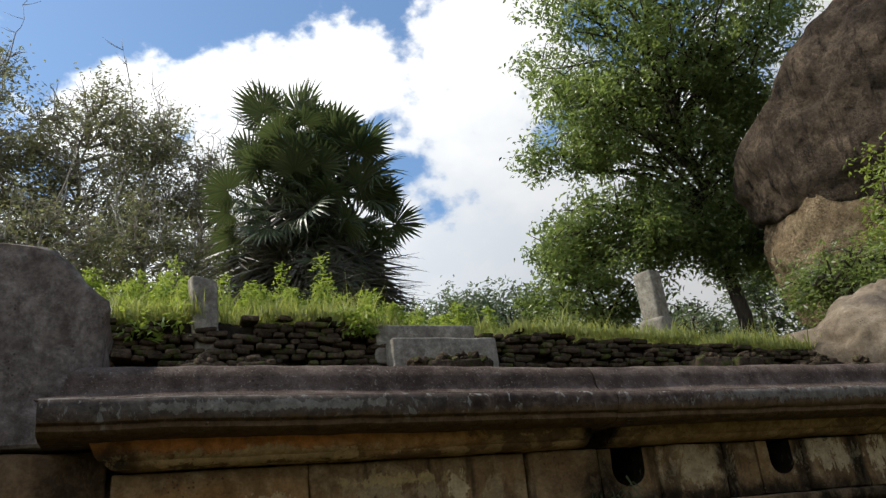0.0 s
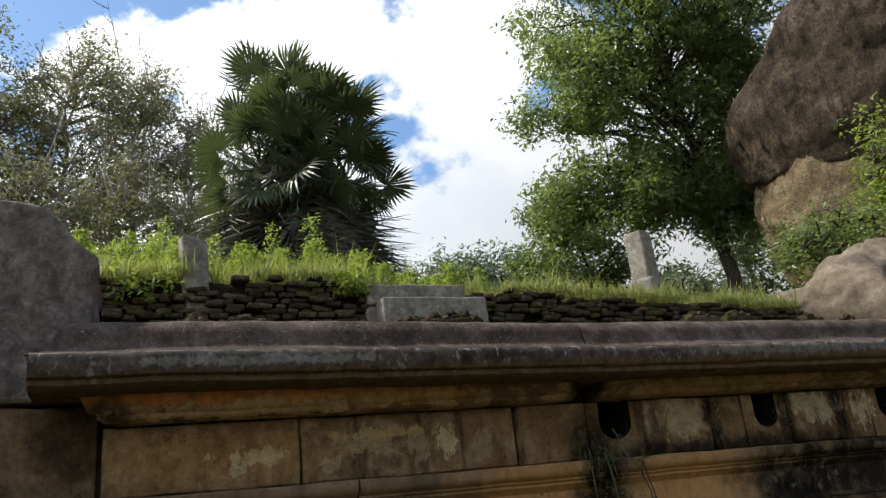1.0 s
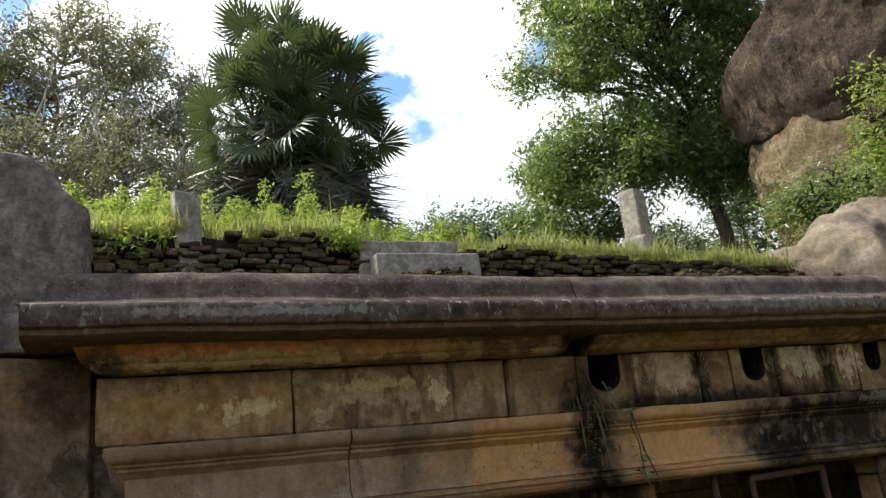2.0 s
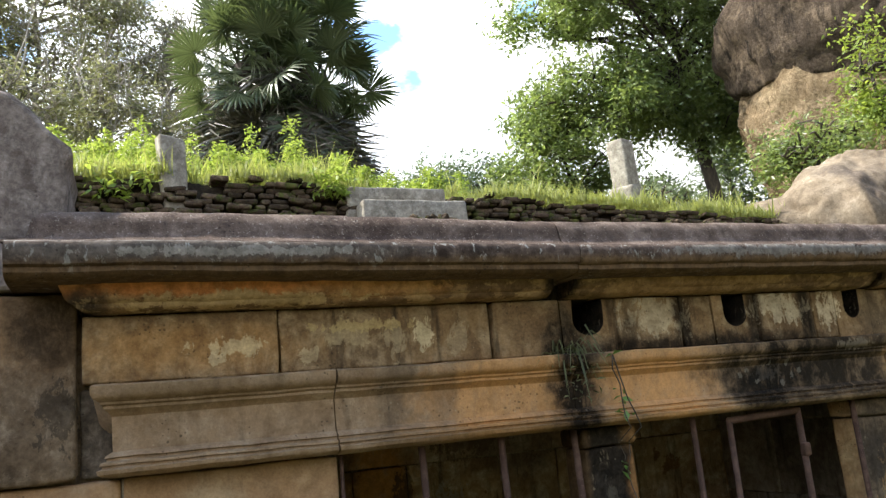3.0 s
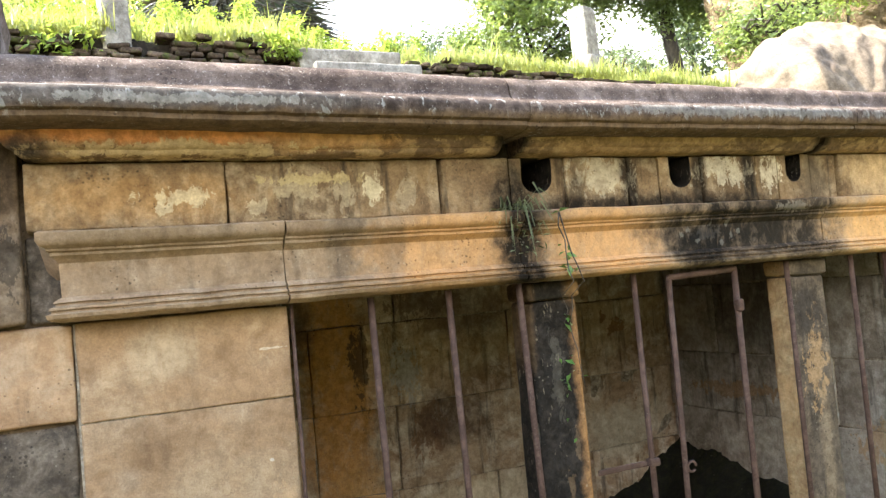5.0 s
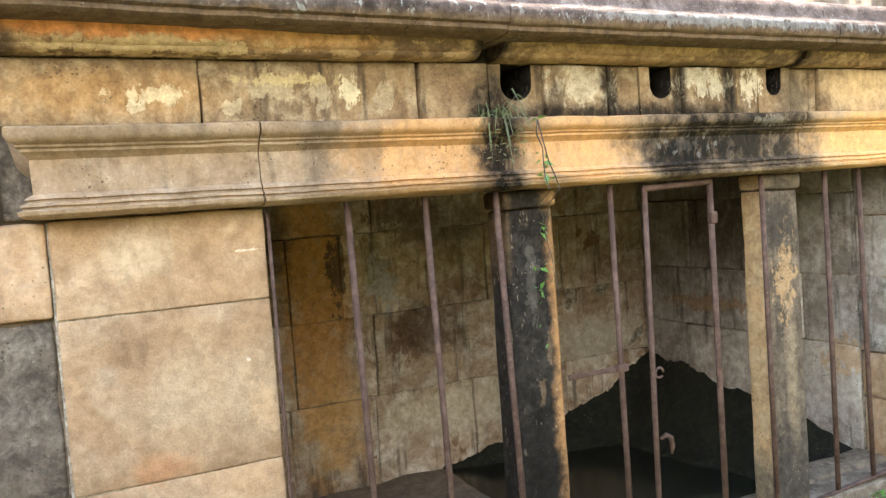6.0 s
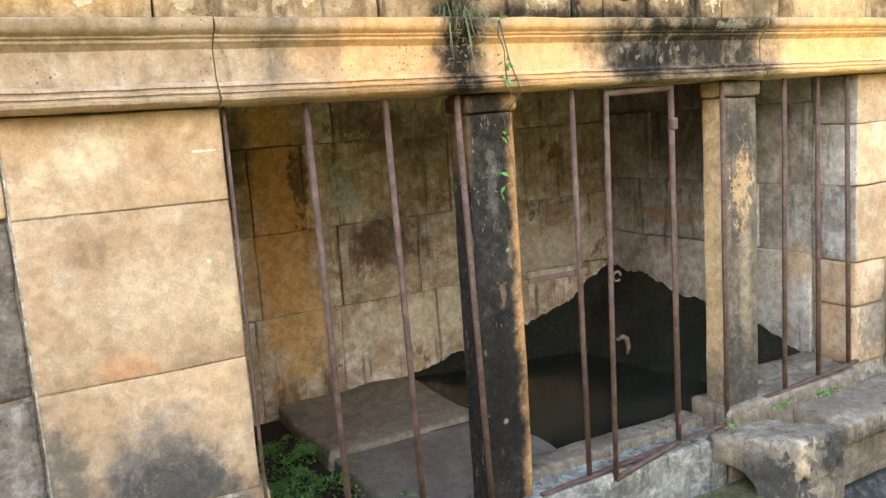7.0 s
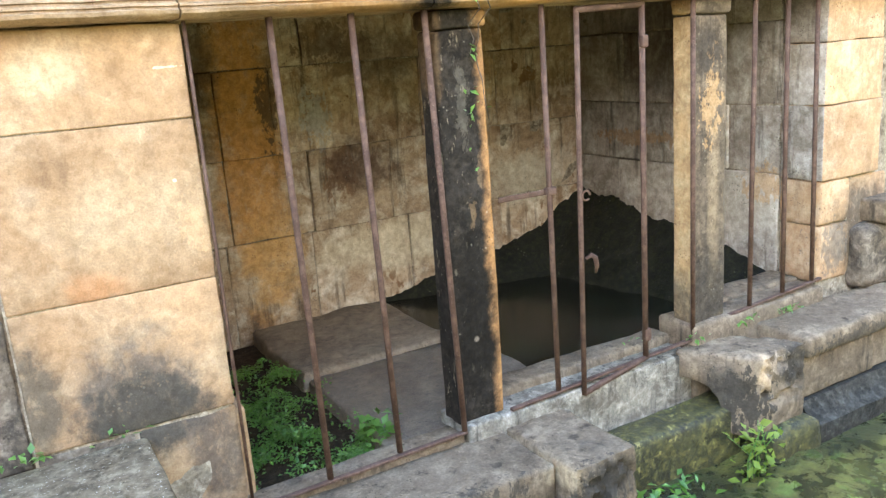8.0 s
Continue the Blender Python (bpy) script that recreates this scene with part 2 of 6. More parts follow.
M_CORONA = stone("corona stone", (0.22, 0.14, 0.068), (0.36, 0.235, 0.115), (0.44, 0.31, 0.16), blot=4.5, black=0.1, streak=0.15, mottled=0.35, flake=((0.155, 0.10, 0.055), 0.55, 9.0),
                 stains_and_shading=[((0.0, 2.48, 1.835), (0.55, 0.3, 0.035), (0.68, 0.27, 0.085), 0.8), ((0.55, 2.48, 1.82), (0.25, 0.3, 0.04), (0.54, 0.28, 0.10), 0.6), ((0.1, 2.48, 1.79), (0.5, 0.3, 0.03), (0.52, 0.38, 0.19), 0.8, 1), ((1.75, 2.48, 1.8), (0.6, 0.3, 0.05), (0.40, 0.25, 0.11), 0.6),
                         ((1.17, 2.48, 1.8), (0.08, 0.3, 0.13), BLACK, 0.95), ((2.68, 2.48, 1.8), (0.06, 0.3, 0.12), BLACK, 0.8), ((-0.34, 2.48, 1.79), (0.07, 0.3, 0.06), (0.035, 0.03, 0.024), 0.85), ((0.85, 2.48, 1.83), (0.2, 0.3, 0.03), (0.16, 0.10, 0.055), 0.8, 1)])
M_LIP = stone("cornice lip stone", (0.047, 0.034, 0.026), (0.087, 0.063, 0.049), (0.146, 0.111, 0.087), blot=7.0, black=0.3, streak=0.55, mottled=0.45, flake=((0.27, 0.265, 0.235), 0.26, 38.0, 0.4),
              # thin pale line at z 1.942: worn lip edge with its sun highlight painted in
              stains_and_shading=[((1.8, 2.36, 1.846), (9.0, 0.3, 0.04), (0.135, 0.088, 0.046), 0.9), ((-0.1, 2.33, 1.91), (0.8, 0.2, 0.035), (0.16, 0.15, 0.125), 0.35), ((0.1, 2.33, 1.905), (0.5, 0.2, 0.02), (0.30, 0.28, 0.235), 0.6, 1), ((1.8, 2.36, 1.942), (9.0, 0.3, 0.008), (0.42, 0.39, 0.34), 0.5), ((2.2, 2.33, 1.9), (1.0, 0.2, 0.03), (0.25, 0.235, 0.20), 0.5, 1)])
M_CYMA = stone("granular cornice stone", (0.073, 0.051, 0.039), (0.128, 0.094, 0.073), (0.207, 0.159, 0.127), blot=2.6, grain=210, black=0.3, streak=0.35, bump=0.75, mottled=0.4, relief=0.006, sand=1.5, flake=((0.36, 0.315, 0.26), 0.17, 130.0, 0.9))
M_TALL = stone("grey lichened granite", (0.130, 0.104, 0.086), (0.240, 0.198, 0.166), (0.351, 0.302, 0.260), blot=4.4, grain=110, black=0.5, streak=0.35, pale=0.3, pale_col=(0.36, 0.35, 0.31), bump=0.6, mottled=0.5)
M_PILLAR = stone("blackened pillar stone and hole shade", (0.013, 0.011, 0.009), (0.026, 0.022, 0.018), (0.048, 0.039, 0.029), blot=6.0, black=0.3, streak=0.5, gloss=0.05, flake=((0.15, 0.125, 0.085), 0.17, 34.0, 0.3),
                 stains_and_shading=[((1.482, 2.62, 0.45), (0.066, 0.3, 1.5), (0.36, 0.19, 0.075), 0.9), ((1.35, 2.62, 0.15), (0.12, 0.3, 0.42), (0.012, 0.010, 0.008), 0.9), ((1.41, 2.62, 0.72), (0.02, 0.3, 0.08), (0.17, 0.115, 0.065), 0.5, 1), ((1.37, 2.62, 0.56), (0.02, 0.3, 0.09), (0.16, 0.105, 0.055), 0.5, 1), ((1.35, 2.62, 0.98), (0.035, 0.3, 0.2), (0.10, 0.088, 0.065), 0.45, 1),
                         ((1.46, 2.62, 1.28), (0.07, 0.3, 0.06), (0.26, 0.16, 0.075), 0.7), ((1.25, 2.7, 1.2), (0.03, 0.2, 0.2), (0.16, 0.10, 0.05), 0.6), ((1.35, 2.62, 0.06), (0.014, 0.2, 0.014), (0.2, 0.16, 0.12), 0.8)])
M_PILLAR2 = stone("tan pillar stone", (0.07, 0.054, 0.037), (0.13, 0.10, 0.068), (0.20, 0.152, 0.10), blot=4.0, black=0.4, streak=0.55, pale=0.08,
                  stains_and_shading=[((2.64, 2.6, 0.86), (0.08, 0.3, 0.26), (0.42, 0.26, 0.12), 0.65, 1), ((2.62, 2.6, 1.1), (0.09, 0.3, 0.12), (0.055, 0.045, 0.034), 0.8), ((2.66, 2.6, 0.35), (0.04, 0.3, 0.5), (0.27, 0.20, 0.12), 0.6), ((2.52, 2.70, 0.6), (0.022, 0.16, 1.4), (0.54, 0.34, 0.155), 0.95),
                          ((2.65, 2.6, -0.02), (0.18, 0.3, 0.26), (0.045, 0.04, 0.033), 0.75), ((2.52, 2.62, -0.10), (0.03, 0.1, 0.22), (0.12, 0.10, 0.07), 0.8)])
M_INNER = stone("chamber wall stone", (0.22, 0.135, 0.072), (0.43, 0.315, 0.20), (0.60, 0.51, 0.385), sand=0.7, blot=2.0, grain=110, black=0.4, streak=0.75, pale=0.2, pale_col=(0.56, 0.49, 0.38), mottled=0.32, flake=((0.19, 0.105, 0.05), 0.12, 4.5, 0.7),
                stains_and_shading=[((1.08, 4.5, 0.85), (0.22, 0.5, 1.1), (0.50, 0.25, 0.075), 0.9), ((1.22, 4.5, 0.95), (0.08, 0.5, 0.3), (0.09, 0.06, 0.04), 0.8, 1), ((1.65, 4.5, 1.25), (0.30, 0.5, 0.16), (0.13, 0.085, 0.055), 0.7, 1), ((1.50, 4.5, 0.85), (0.12, 0.5, 0.22), (0.36, 0.345, 0.31), 0.7, 1), ((1.62, 4.5, 0.50), (0.14, 0.5, 0.2), (0.20, 0.105, 0.05), 0.7, 1), ((2.6, 4.5, 1.0), (0.2, 0.5, 0.4), (0.36, 0.24, 0.12), 0.6, 1), ((1.15, 4.5, 0.05), (0.2, 0.5, 0.34), (0.52, 0.30, 0.11), 0.8), ((1.95, 4.5, 1.18), (0.45, 0.5, 0.18), (0.10, 0.07, 0.052), 0.6),
                        ((1.75, 4.5, 0.55), (0.26, 0.5, 0.2), (0.07, 0.04, 0.028), 0.75), ((2.0, 4.5, 0.02), (0.65, 0.5, 0.2), (0.52, 0.43, 0.29), 0.8), ((3.0, 4.5, 0.30), (0.4, 0.5, 0.2), (0.48, 0.42, 0.31), 0.7),
                        ((3.45, 3.75, 1.15), (0.3, 0.5, 0.5), (0.085, 0.066, 0.052), 0.65), ((3.45, 3.1, 0.2), (0.3, 0.8, 0.22), (0.48, 0.44, 0.37), 0.75), ((0.88, 4.5, 1.2), (0.1, 0.5, 0.3), (0.05, 0.04, 0.03), 0.7)])
M_INNEREAST = stone("grey chamber wall stone", (0.22, 0.18, 0.135), (0.39, 0.335, 0.27), (0.53, 0.475, 0.40), sand=0.7, blot=2.0, grain=110, black=0.36, streak=0.7, pale=0.2, pale_col=(0.56, 0.51, 0.43), mottled=0.32,
                    stains_and_shading=[((3.45, 3.75, 1.15), (0.3, 0.5, 0.5), (0.085, 0.066, 0.052), 0.65), ((3.45, 3.9, 0.55), (0.3, 0.5, 0.06), (0.32, 0.19, 0.09), 0.7, 1), ((3.45, 3.1, 0.2), (0.3, 0.8, 0.22), (0.48, 0.42, 0.33), 0.75), ((3.45, 2.95, 0.35), (0.3, 0.2, 0.12), (0.44, 0.28, 0.14), 0.7, 1)])
M_SIDE = stone("light tan side stone", (0.36, 0.23, 0.11), (0.50, 0.32, 0.15), (0.54, 0.40, 0.22), blot=2.0, black=0.08, streak=0.2, mottled=0.25, stains_and_shading=[((2.53, 2.66, -0.12), (0.1, 0.2, 0.2), (0.10, 0.085, 0.06), 0.8)])
M_JAMB = stone("jamb sandstone", (0.30, 0.185, 0.10), (0.43, 0.275, 0.15), (0.47, 0.345, 0.22), sand=0.6, blot=2.0, grain=130, black=0.15, streak=0.3, pale=0.06, mottled=0.2, stains_and_shading=[((3.85, 2.6, 0.1), (0.3, 0.4, 0.3), (0.05, 0.045, 0.036), 0.8), ((3.60, 2.6, 0.02), (0.14, 0.4, 0.16), (0.11, 0.10, 0.085), 0.6, 1)])
M_LEDGE = stone("ledge stone", (0.105, 0.078, 0.051), (0.165, 0.125, 0.083), (0.25, 0.19, 0.126), blot=2.6, grain=90, black=0.42, streak=0.7, pale=0.14, pale_col=(0.44, 0.36, 0.26), bump=0.6, mottled=0.26,
                stains_and_shading=[((2.58, 2.34, -0.45), (0.16, 0.18, 0.20), (0.035, 0.031, 0.025), 0.85, 1), ((1.56, 2.12, -0.46), (0.16, 0.12, 0.16), (0.05, 0.043, 0.034), 0.8, 1), ((2.72, 2.28, -0.30), (0.10, 0.10, 0.06), (0.42, 0.33, 0.24), 0.6, 1), ((0.9, 2.25, -0.40), (0.5, 0.1, 0.08), (0.05, 0.043, 0.034), 0.7, 1), ((3.4, 2.28, -0.32), (0.6, 0.1, 0.06), (0.05, 0.043, 0.034), 0.7, 1), ((3.3, 2.45, -0.24), (0.6, 0.12, 0.05), (0.10, 0.075, 0.05), 0.6), ((2.83, 2.26, -0.33), (0.13, 0.2, 0.12), (0.04, 0.036, 0.03), 0.9), ((1.60, 2.15, -0.42), (0.14, 0.2, 0.11), (0.04, 0.036, 0.03), 0.85), ((2.50, 2.36, -0.40), (0.05, 0.3, 0.13), (0.05, 0.044, 0.035), 0.85), ((2.62, 2.24, -0.32), (0.05, 0.15, 0.10), (0.50, 0.36, 0.22), 0.8), ((1.42, 2.2, -0.38), (0.06, 0.15, 0.06), (0.42, 0.32, 0.2), 0.7)])
M_SPECK = stone("speckled grey granite", (0.09, 0.07, 0.043), (0.17, 0.135, 0.086), (0.25, 0.203, 0.135), blot=6.0, grain=70, black=0.4, streak=0.0, pale=0.3, pale_col=(0.36, 0.31, 0.23), bump=0.8, mottled=0.5, flake=((0.66, 0.62, 0.52), 0.10, 105.0, 1.0))
M_SLAB = stone("worn floor slab", (0.125, 0.093, 0.062), (0.185, 0.142, 0.097), (0.24, 0.187, 0.13), blot=2.4, grain=120, black=0.2, streak=0.0, pale=0.14, pale_col=(0.36, 0.29, 0.2), rough=0.65, mottled=0.25)
M_SLABWET = stone("damp dark floor slab", (0.084, 0.066, 0.047), (0.129, 0.102, 0.074), (0.179, 0.143, 0.104), blot=2.0, grain=120, black=0.25, streak=0.0, pale=0.14, pale_col=(0.24, 0.2, 0.145), rough=0.5, gloss=0.2, mottled=0.25)
M_SOIL = stone("dark damp soil", (0.022, 0.015, 0.009), (0.045, 0.031, 0.019), (0.075, 0.054, 0.034), blot=8.0, black=0.3, streak=0.0, bump=1.0)
M_WHITE = stone("lime washed sill face", (0.10, 0.085, 0.062), (0.22, 0.19, 0.142), (0.42, 0.37, 0.29), blot=3.5, grain=110, black=0.3, streak=0.9, mottled=0.3)
M_MOSS = stone("mossy wet stone", (0.016, 0.014, 0.007), (0.06, 0.055, 0.018), (0.19, 0.165, 0.045), blot=6.0, black=0.5, streak=0.5, rough=0.6, bump=0.9, gloss=0.4, mottled=0.6, flake=((0.26, 0.225, 0.07), 0.2, 20.0, 1.0))
M_MUD = stone("black wet silt", (0.007, 0.0068, 0.005), (0.013, 0.012, 0.0085), (0.026, 0.027, 0.012), blot=7.0, black=0.4, streak=0.0, rough=0.8, bump=0.9, gloss=0.15, pale_col=(0.22, 0.24, 0.15), grit=(55.0, 0.9))
M_WETBASE = stone("black wet base stone", (0.016, 0.015, 0.012), (0.035, 0.031, 0.024), (0.085, 0.078, 0.062), blot=7.0, black=0.5, streak=0.4, bump=0.8, gloss=0.12, rough=0.7, mottled=0.55)
M_BRICK = stone("old mossy brick", (0.050, 0.035, 0.024), (0.108, 0.074, 0.050), (0.156, 0.126, 0.074), blot=9.0, black=0.5, streak=0.1, pale=0.2, pale_col=(0.34, 0.28, 0.21), vary=0.9, bump=0.8, mottled=0.6, flake=((0.075, 0.085, 0.022), 0.42, 14.0, 1.0))
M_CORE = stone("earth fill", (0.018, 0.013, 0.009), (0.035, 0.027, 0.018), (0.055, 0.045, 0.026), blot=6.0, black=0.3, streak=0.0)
M_CREAM = stone("pale dressed stone", (0.20, 0.18, 0.145), (0.31, 0.28, 0.225), (0.42, 0.39, 0.32), blot=4.0, black=0.2, streak=0.2, pale=0.14, pale_col=(0.55, 0.53, 0.46))
M_ROCK = stone("dark weathered gneiss", (0.038, 0.029, 0.021), (0.088, 0.067, 0.048), (0.17, 0.13, 0.09), blot=0.8, grain=40, runs=1.1, relief=0.05, black=0.36, streak=1.0, bump=0.9, pale=0.16, pale_col=(0.27, 0.205, 0.135), mottled=0.45)
M_ROCKBASE = stone("tan broken gneiss", (0.17, 0.122, 0.07), (0.32, 0.235, 0.138), (0.44, 0.345, 0.215), blot=0.8, grain=40, runs=0.9, relief=0.06, black=0.34, black_col=(0.06, 0.045, 0.03), streak=0.85, bump=1.0, pale=0.14, mottled=0.45)
M_BOULDER = stone("pale granite boulder", (0.125, 0.094, 0.062), (0.225, 0.178, 0.122), (0.31, 0.256, 0.185), blot=1.1, runs=0.5, grain=90, black=0.1, streak=0.35, bump=0.6, mottled=0.28,
                  # both brown patches darken the facet turned from the sun: shade as colour
                  stains_and_shading=[((5.12, 4.5, 2.9), (0.13, 0.5, 0.40), (0.10, 0.08, 0.064), 0.85), ((5.45, 4.2, 2.8), (0.25, 0.6, 0.55), (0.14, 0.108, 0.078), 0.75)])
M_GROUND = stone("soil and leaf litter", (0.04, 0.035, 0.02), (0.075, 0.07, 0.03), (0.10, 0.10, 0.045), blot=1.2, grain=30, black=0.2, streak=0.0)
M_ALGAE = stone("algae covered pool bed", (0.022, 0.022, 0.008), (0.07, 0.068, 0.018), (0.19, 0.175, 0.042), blot=2.6, grain=40, black=0.42, streak=0.0, rough=0.3, bump=0.5, gloss=0.5, mottled=0.5, flake=((0.10, 0.13, 0.03), 0.3, 9.0, 1.0),
                # first patch paints the outlet pit's shade over dark water; second darkens plinth foot
                stains_and_shading=[((1.95, 2.18, -0.72), (0.62, 0.30, 0.3), (0.012, 0.013, 0.007), 0.9), ((3.1, 2.15, -0.72), (0.5, 0.10, 0.3), (0.015, 0.016, 0.008), 0.8)])


def iron_mat():
    m, t, bsdf = material("rusty brown painted iron")
    pos = t.node("ShaderNodeNewGeometry").outputs["Position"]
    n = t.noise(pos, 22.0, 6.0, 0.7).outputs[0]
    f = t.noise(pos, 140.0, 3.0, 0.6).outputs[0]
    col = t.mix(t.step(n, 0.4, 0.65), (0.065, 0.038, 0.027), (0.115, 0.070, 0.051))
    col = t.mix(t.step(f, 0.62, 0.74), col, (0.16, 0.11, 0.078))
    t.put(bsdf.inputs["Base Color"], col)
    t.put(bsdf.inputs["Roughness"], t.step(n, 0.3, 0.7, 0.6, 0.85))
    bsdf.inputs["Specular IOR Level"].default_value = 0.08
    t.put(bsdf.inputs["Normal"], t.node("ShaderNodeBump", None, Strength=0.4, Distance=0.002, Height=f))
    return m


def leaf_mat(name, dark, light, through_col, trans=0.3, rough=0.45):
    m, t, bsdf = material(name)
    rnd = t.node("ShaderNodeNewGeometry").outputs["Random Per Island"]
    pos = t.node("ShaderNodeNewGeometry").outputs["Position"]
    n = t.noise(pos, 1.3, 3.0).outputs[0]
    fac = t.math("ADD", t.math("MULTIPLY", rnd, 0.6), t.step(n, 0.3, 0.7, 0.0, 0.4))
    t.put(bsdf.inputs["Base Color"], t.mix(fac, dark, light))
    bsdf.inputs["Roughness"].default_value = rough
    tr = t.node("ShaderNodeBsdfTranslucent", None, Color=t.mix(fac, through_col, tuple(1.5 * c for c in through_col)))
    shader = t.node("ShaderNodeMixShader", None, Fac=trans)
    t.put(shader.inputs[1], bsdf)
    t.put(shader.inputs[2], tr)
    t.put(m.node_tree.nodes["Material Output"].inputs["Surface"], shader)
    return m


def bark_mat(name, a, b):
    m, t, bsdf = material(name)
    pos = t.node("ShaderNodeNewGeometry").outputs["Position"]
    n = t.noise(t.vec("MULTIPLY", pos, (1.0, 1.0, 0.25)), 14.0, 6.0, 0.7).outputs[0]
    t.put(bsdf.inputs["Base Color"], t.mix(t.step(n, 0.35, 0.65), a, b))
    bsdf.inputs["Roughness"].default_value = 0.9
    t.put(bsdf.inputs["Normal"], t.node("ShaderNodeBump", None, Strength=0.7, Distance=0.02, Height=n))
    return m


def water_mat():
    m, t, bsdf = material("still dark water")
    pos = t.node("ShaderNodeNewGeometry").outputs["Position"]
    n = t.noise(pos, 5.0, 4.0).outputs[0]
    t.put(bsdf.inputs["Base Color"], t.mix(t.step(n, 0.4, 0.7), (0.008, 0.008, 0.006), (0.02, 0.022, 0.012)))
    bsdf.inputs["Roughness"].default_value = 0.2
    bsdf.inputs["Specular IOR Level"].default_value = 0.2
    t.put(bsdf.inputs["Normal"], t.node("ShaderNodeBump", None, Strength=0.05, Distance=0.01, Height=n))
    return m


M_IRON = iron_mat()
M_WATER = water_mat()
M_TREE = leaf_mat("glossy dark green leaves", (0.05, 0.078, 0.029), (0.185, 0.225, 0.08), (0.33, 0.42, 0.10), 0.36, 0.32)
M_OLIVE = leaf_mat("dull olive leaves", (0.13, 0.13, 0.07), (0.27, 0.25, 0.135), (0.30, 0.31, 0.13), 0.35, 0.55)
M_FARLEAF = leaf_mat("pale grey green leaves", (0.10, 0.125, 0.07), (0.20, 0.24, 0.13), (0.20, 0.27, 0.11), 0.3, 0.6)
M_WEED = leaf_mat("bright weed leaves", (0.10, 0.16, 0.025), (0.24, 0.31, 0.06), (0.38, 0.46, 0.07), 0.42, 0.5)
M_GRASS = leaf_mat("sunlit grass", (0.12, 0.15, 0.04), (0.33, 0.33, 0.11), (0.42, 0.45, 0.10), 0.42, 0.55)
M_COVER = leaf_mat("ground cover leaves", (0.045, 0.105, 0.022), (0.14, 0.26, 0.05), (0.16, 0.32, 0.05), 0.3, 0.4)
M_FERN = leaf_mat("dull weed blades", (0.045, 0.055, 0.02), (0.12, 0.125, 0.05), (0.12, 0.14, 0.04), 0.25, 0.6)
M_PALM = leaf_mat("fan palm leaf", (0.042, 0.064, 0.031), (0.12, 0.14, 0.07), (0.14, 0.18, 0.055), 0.2, 0.38)
M_DEADPALM = leaf_mat("withered palm leaf", (0.045, 0.042, 0.032), (0.12, 0.108, 0.078), (0.09, 0.08, 0.04), 0.12, 0.35)
M_BARK = bark_mat("dark bark", (0.035, 0.028, 0.022), (0.10, 0.08, 0.062))
M_TWIG = bark_mat("pale grey bark", (0.26, 0.23, 0.19), (0.44, 0.40, 0.34))


# ---- mesh helpers ----
def mesh_of(name, verts, faces, mat, smooth=True):
    me = bpy.data.meshes.new(name)
    me.from_pydata([tuple(v) for v in verts], [], [tuple(f) for f in faces])
    me.materials.append(mat)
    if smooth:
        me.shade_smooth()
    me.update()
    return me


def part(name, data, parent, label=""):
    """A mesh, or (verts, faces, material[, smooth]), linked as one object under a thing or a part."""
    ob = new(name, data if hasattr(data, "vertices") else mesh_of(name, *data))
    ob.parent = parent
    if label:
        ob["label"] = label
    return ob


def thing(name, label, category, group="", kind="", data=None, at=None):
    ob = new(name, None if data is None else (data if hasattr(data, "vertices") else mesh_of(name, *data)))
    if at is not None:
        ob.location = at
        bpy.context.view_layer.update()
    return tagged(ob, label, category, group, kind)


def worn_box(lo, hi, mat, cell=0.07, r=0.012, amp=0.004, seed=0.0):
    """A dressed stone block with rounded, uneven edges."""
    lo, hi = Vector(lo), Vector(hi)
    size = hi - lo
    r = min(r, min(size) * 0.45)
    cuts = []
    for k in range(3):
        n = max(1, min(14, round(size[k] / cell)))
        inner = [lo[k] + r + (size[k] - 2 * r) * i / n for i in range(n + 1)]
        cuts.append([lo[k], lo[k] + 0.35 * r] + inner + [hi[k] - 0.35 * r, hi[k]])
    index, verts, faces = {}, [], []

    def vert(i, j, k):
        key = (i, j, k)
        if key not in index:
            p = Vector((cuts[0][i], cuts[1][j], cuts[2][k]))
            q = Vector([min(max(p[a], lo[a] + r), hi[a] - r) for a in range(3)])
            d = p - q
            if d.length > 1e-9:
                p = q + d.normalized() * min(r, max(abs(c) for c in d))
            s = p * 7.0 + Vector((seed, seed * 1.7, 0))
            p = p + noise.noise_vector(s) * amp + noise.noise_vector(s * 4.3) * amp * 0.45
            index[key] = len(verts)
            verts.append(p)
        return index[key]

    nx, ny, nz = (len(c) - 1 for c in cuts)
    for i in range(nx):
        for j in range(ny):
            faces.append([vert(i, j, 0), vert(i, j + 1, 0), vert(i + 1, j + 1, 0), vert(i + 1, j, 0)])
            faces.append([vert(i, j, nz), vert(i + 1, j, nz), vert(i + 1, j + 1, nz), vert(i, j + 1, nz)])
    for i in range(nx):
        for k in range(nz):
            faces.append([vert(i, 0, k), vert(i + 1, 0, k), vert(i + 1, 0, k + 1), vert(i, 0, k + 1)])
            faces.append([vert(i, ny, k), vert(i, ny, k + 1), vert(i + 1, ny, k + 1), vert(i + 1, ny, k)])
    for j in range(ny):
        for k in range(nz):
            faces.append([vert(0, j, k), vert(0, j, k + 1), vert(0, j + 1, k + 1), vert(0, j + 1, k)])
            faces.append([vert(nx, j, k), vert(nx, j + 1, k), vert(nx, j + 1, k + 1), vert(nx, j, k + 1)])
    return verts, faces, mat


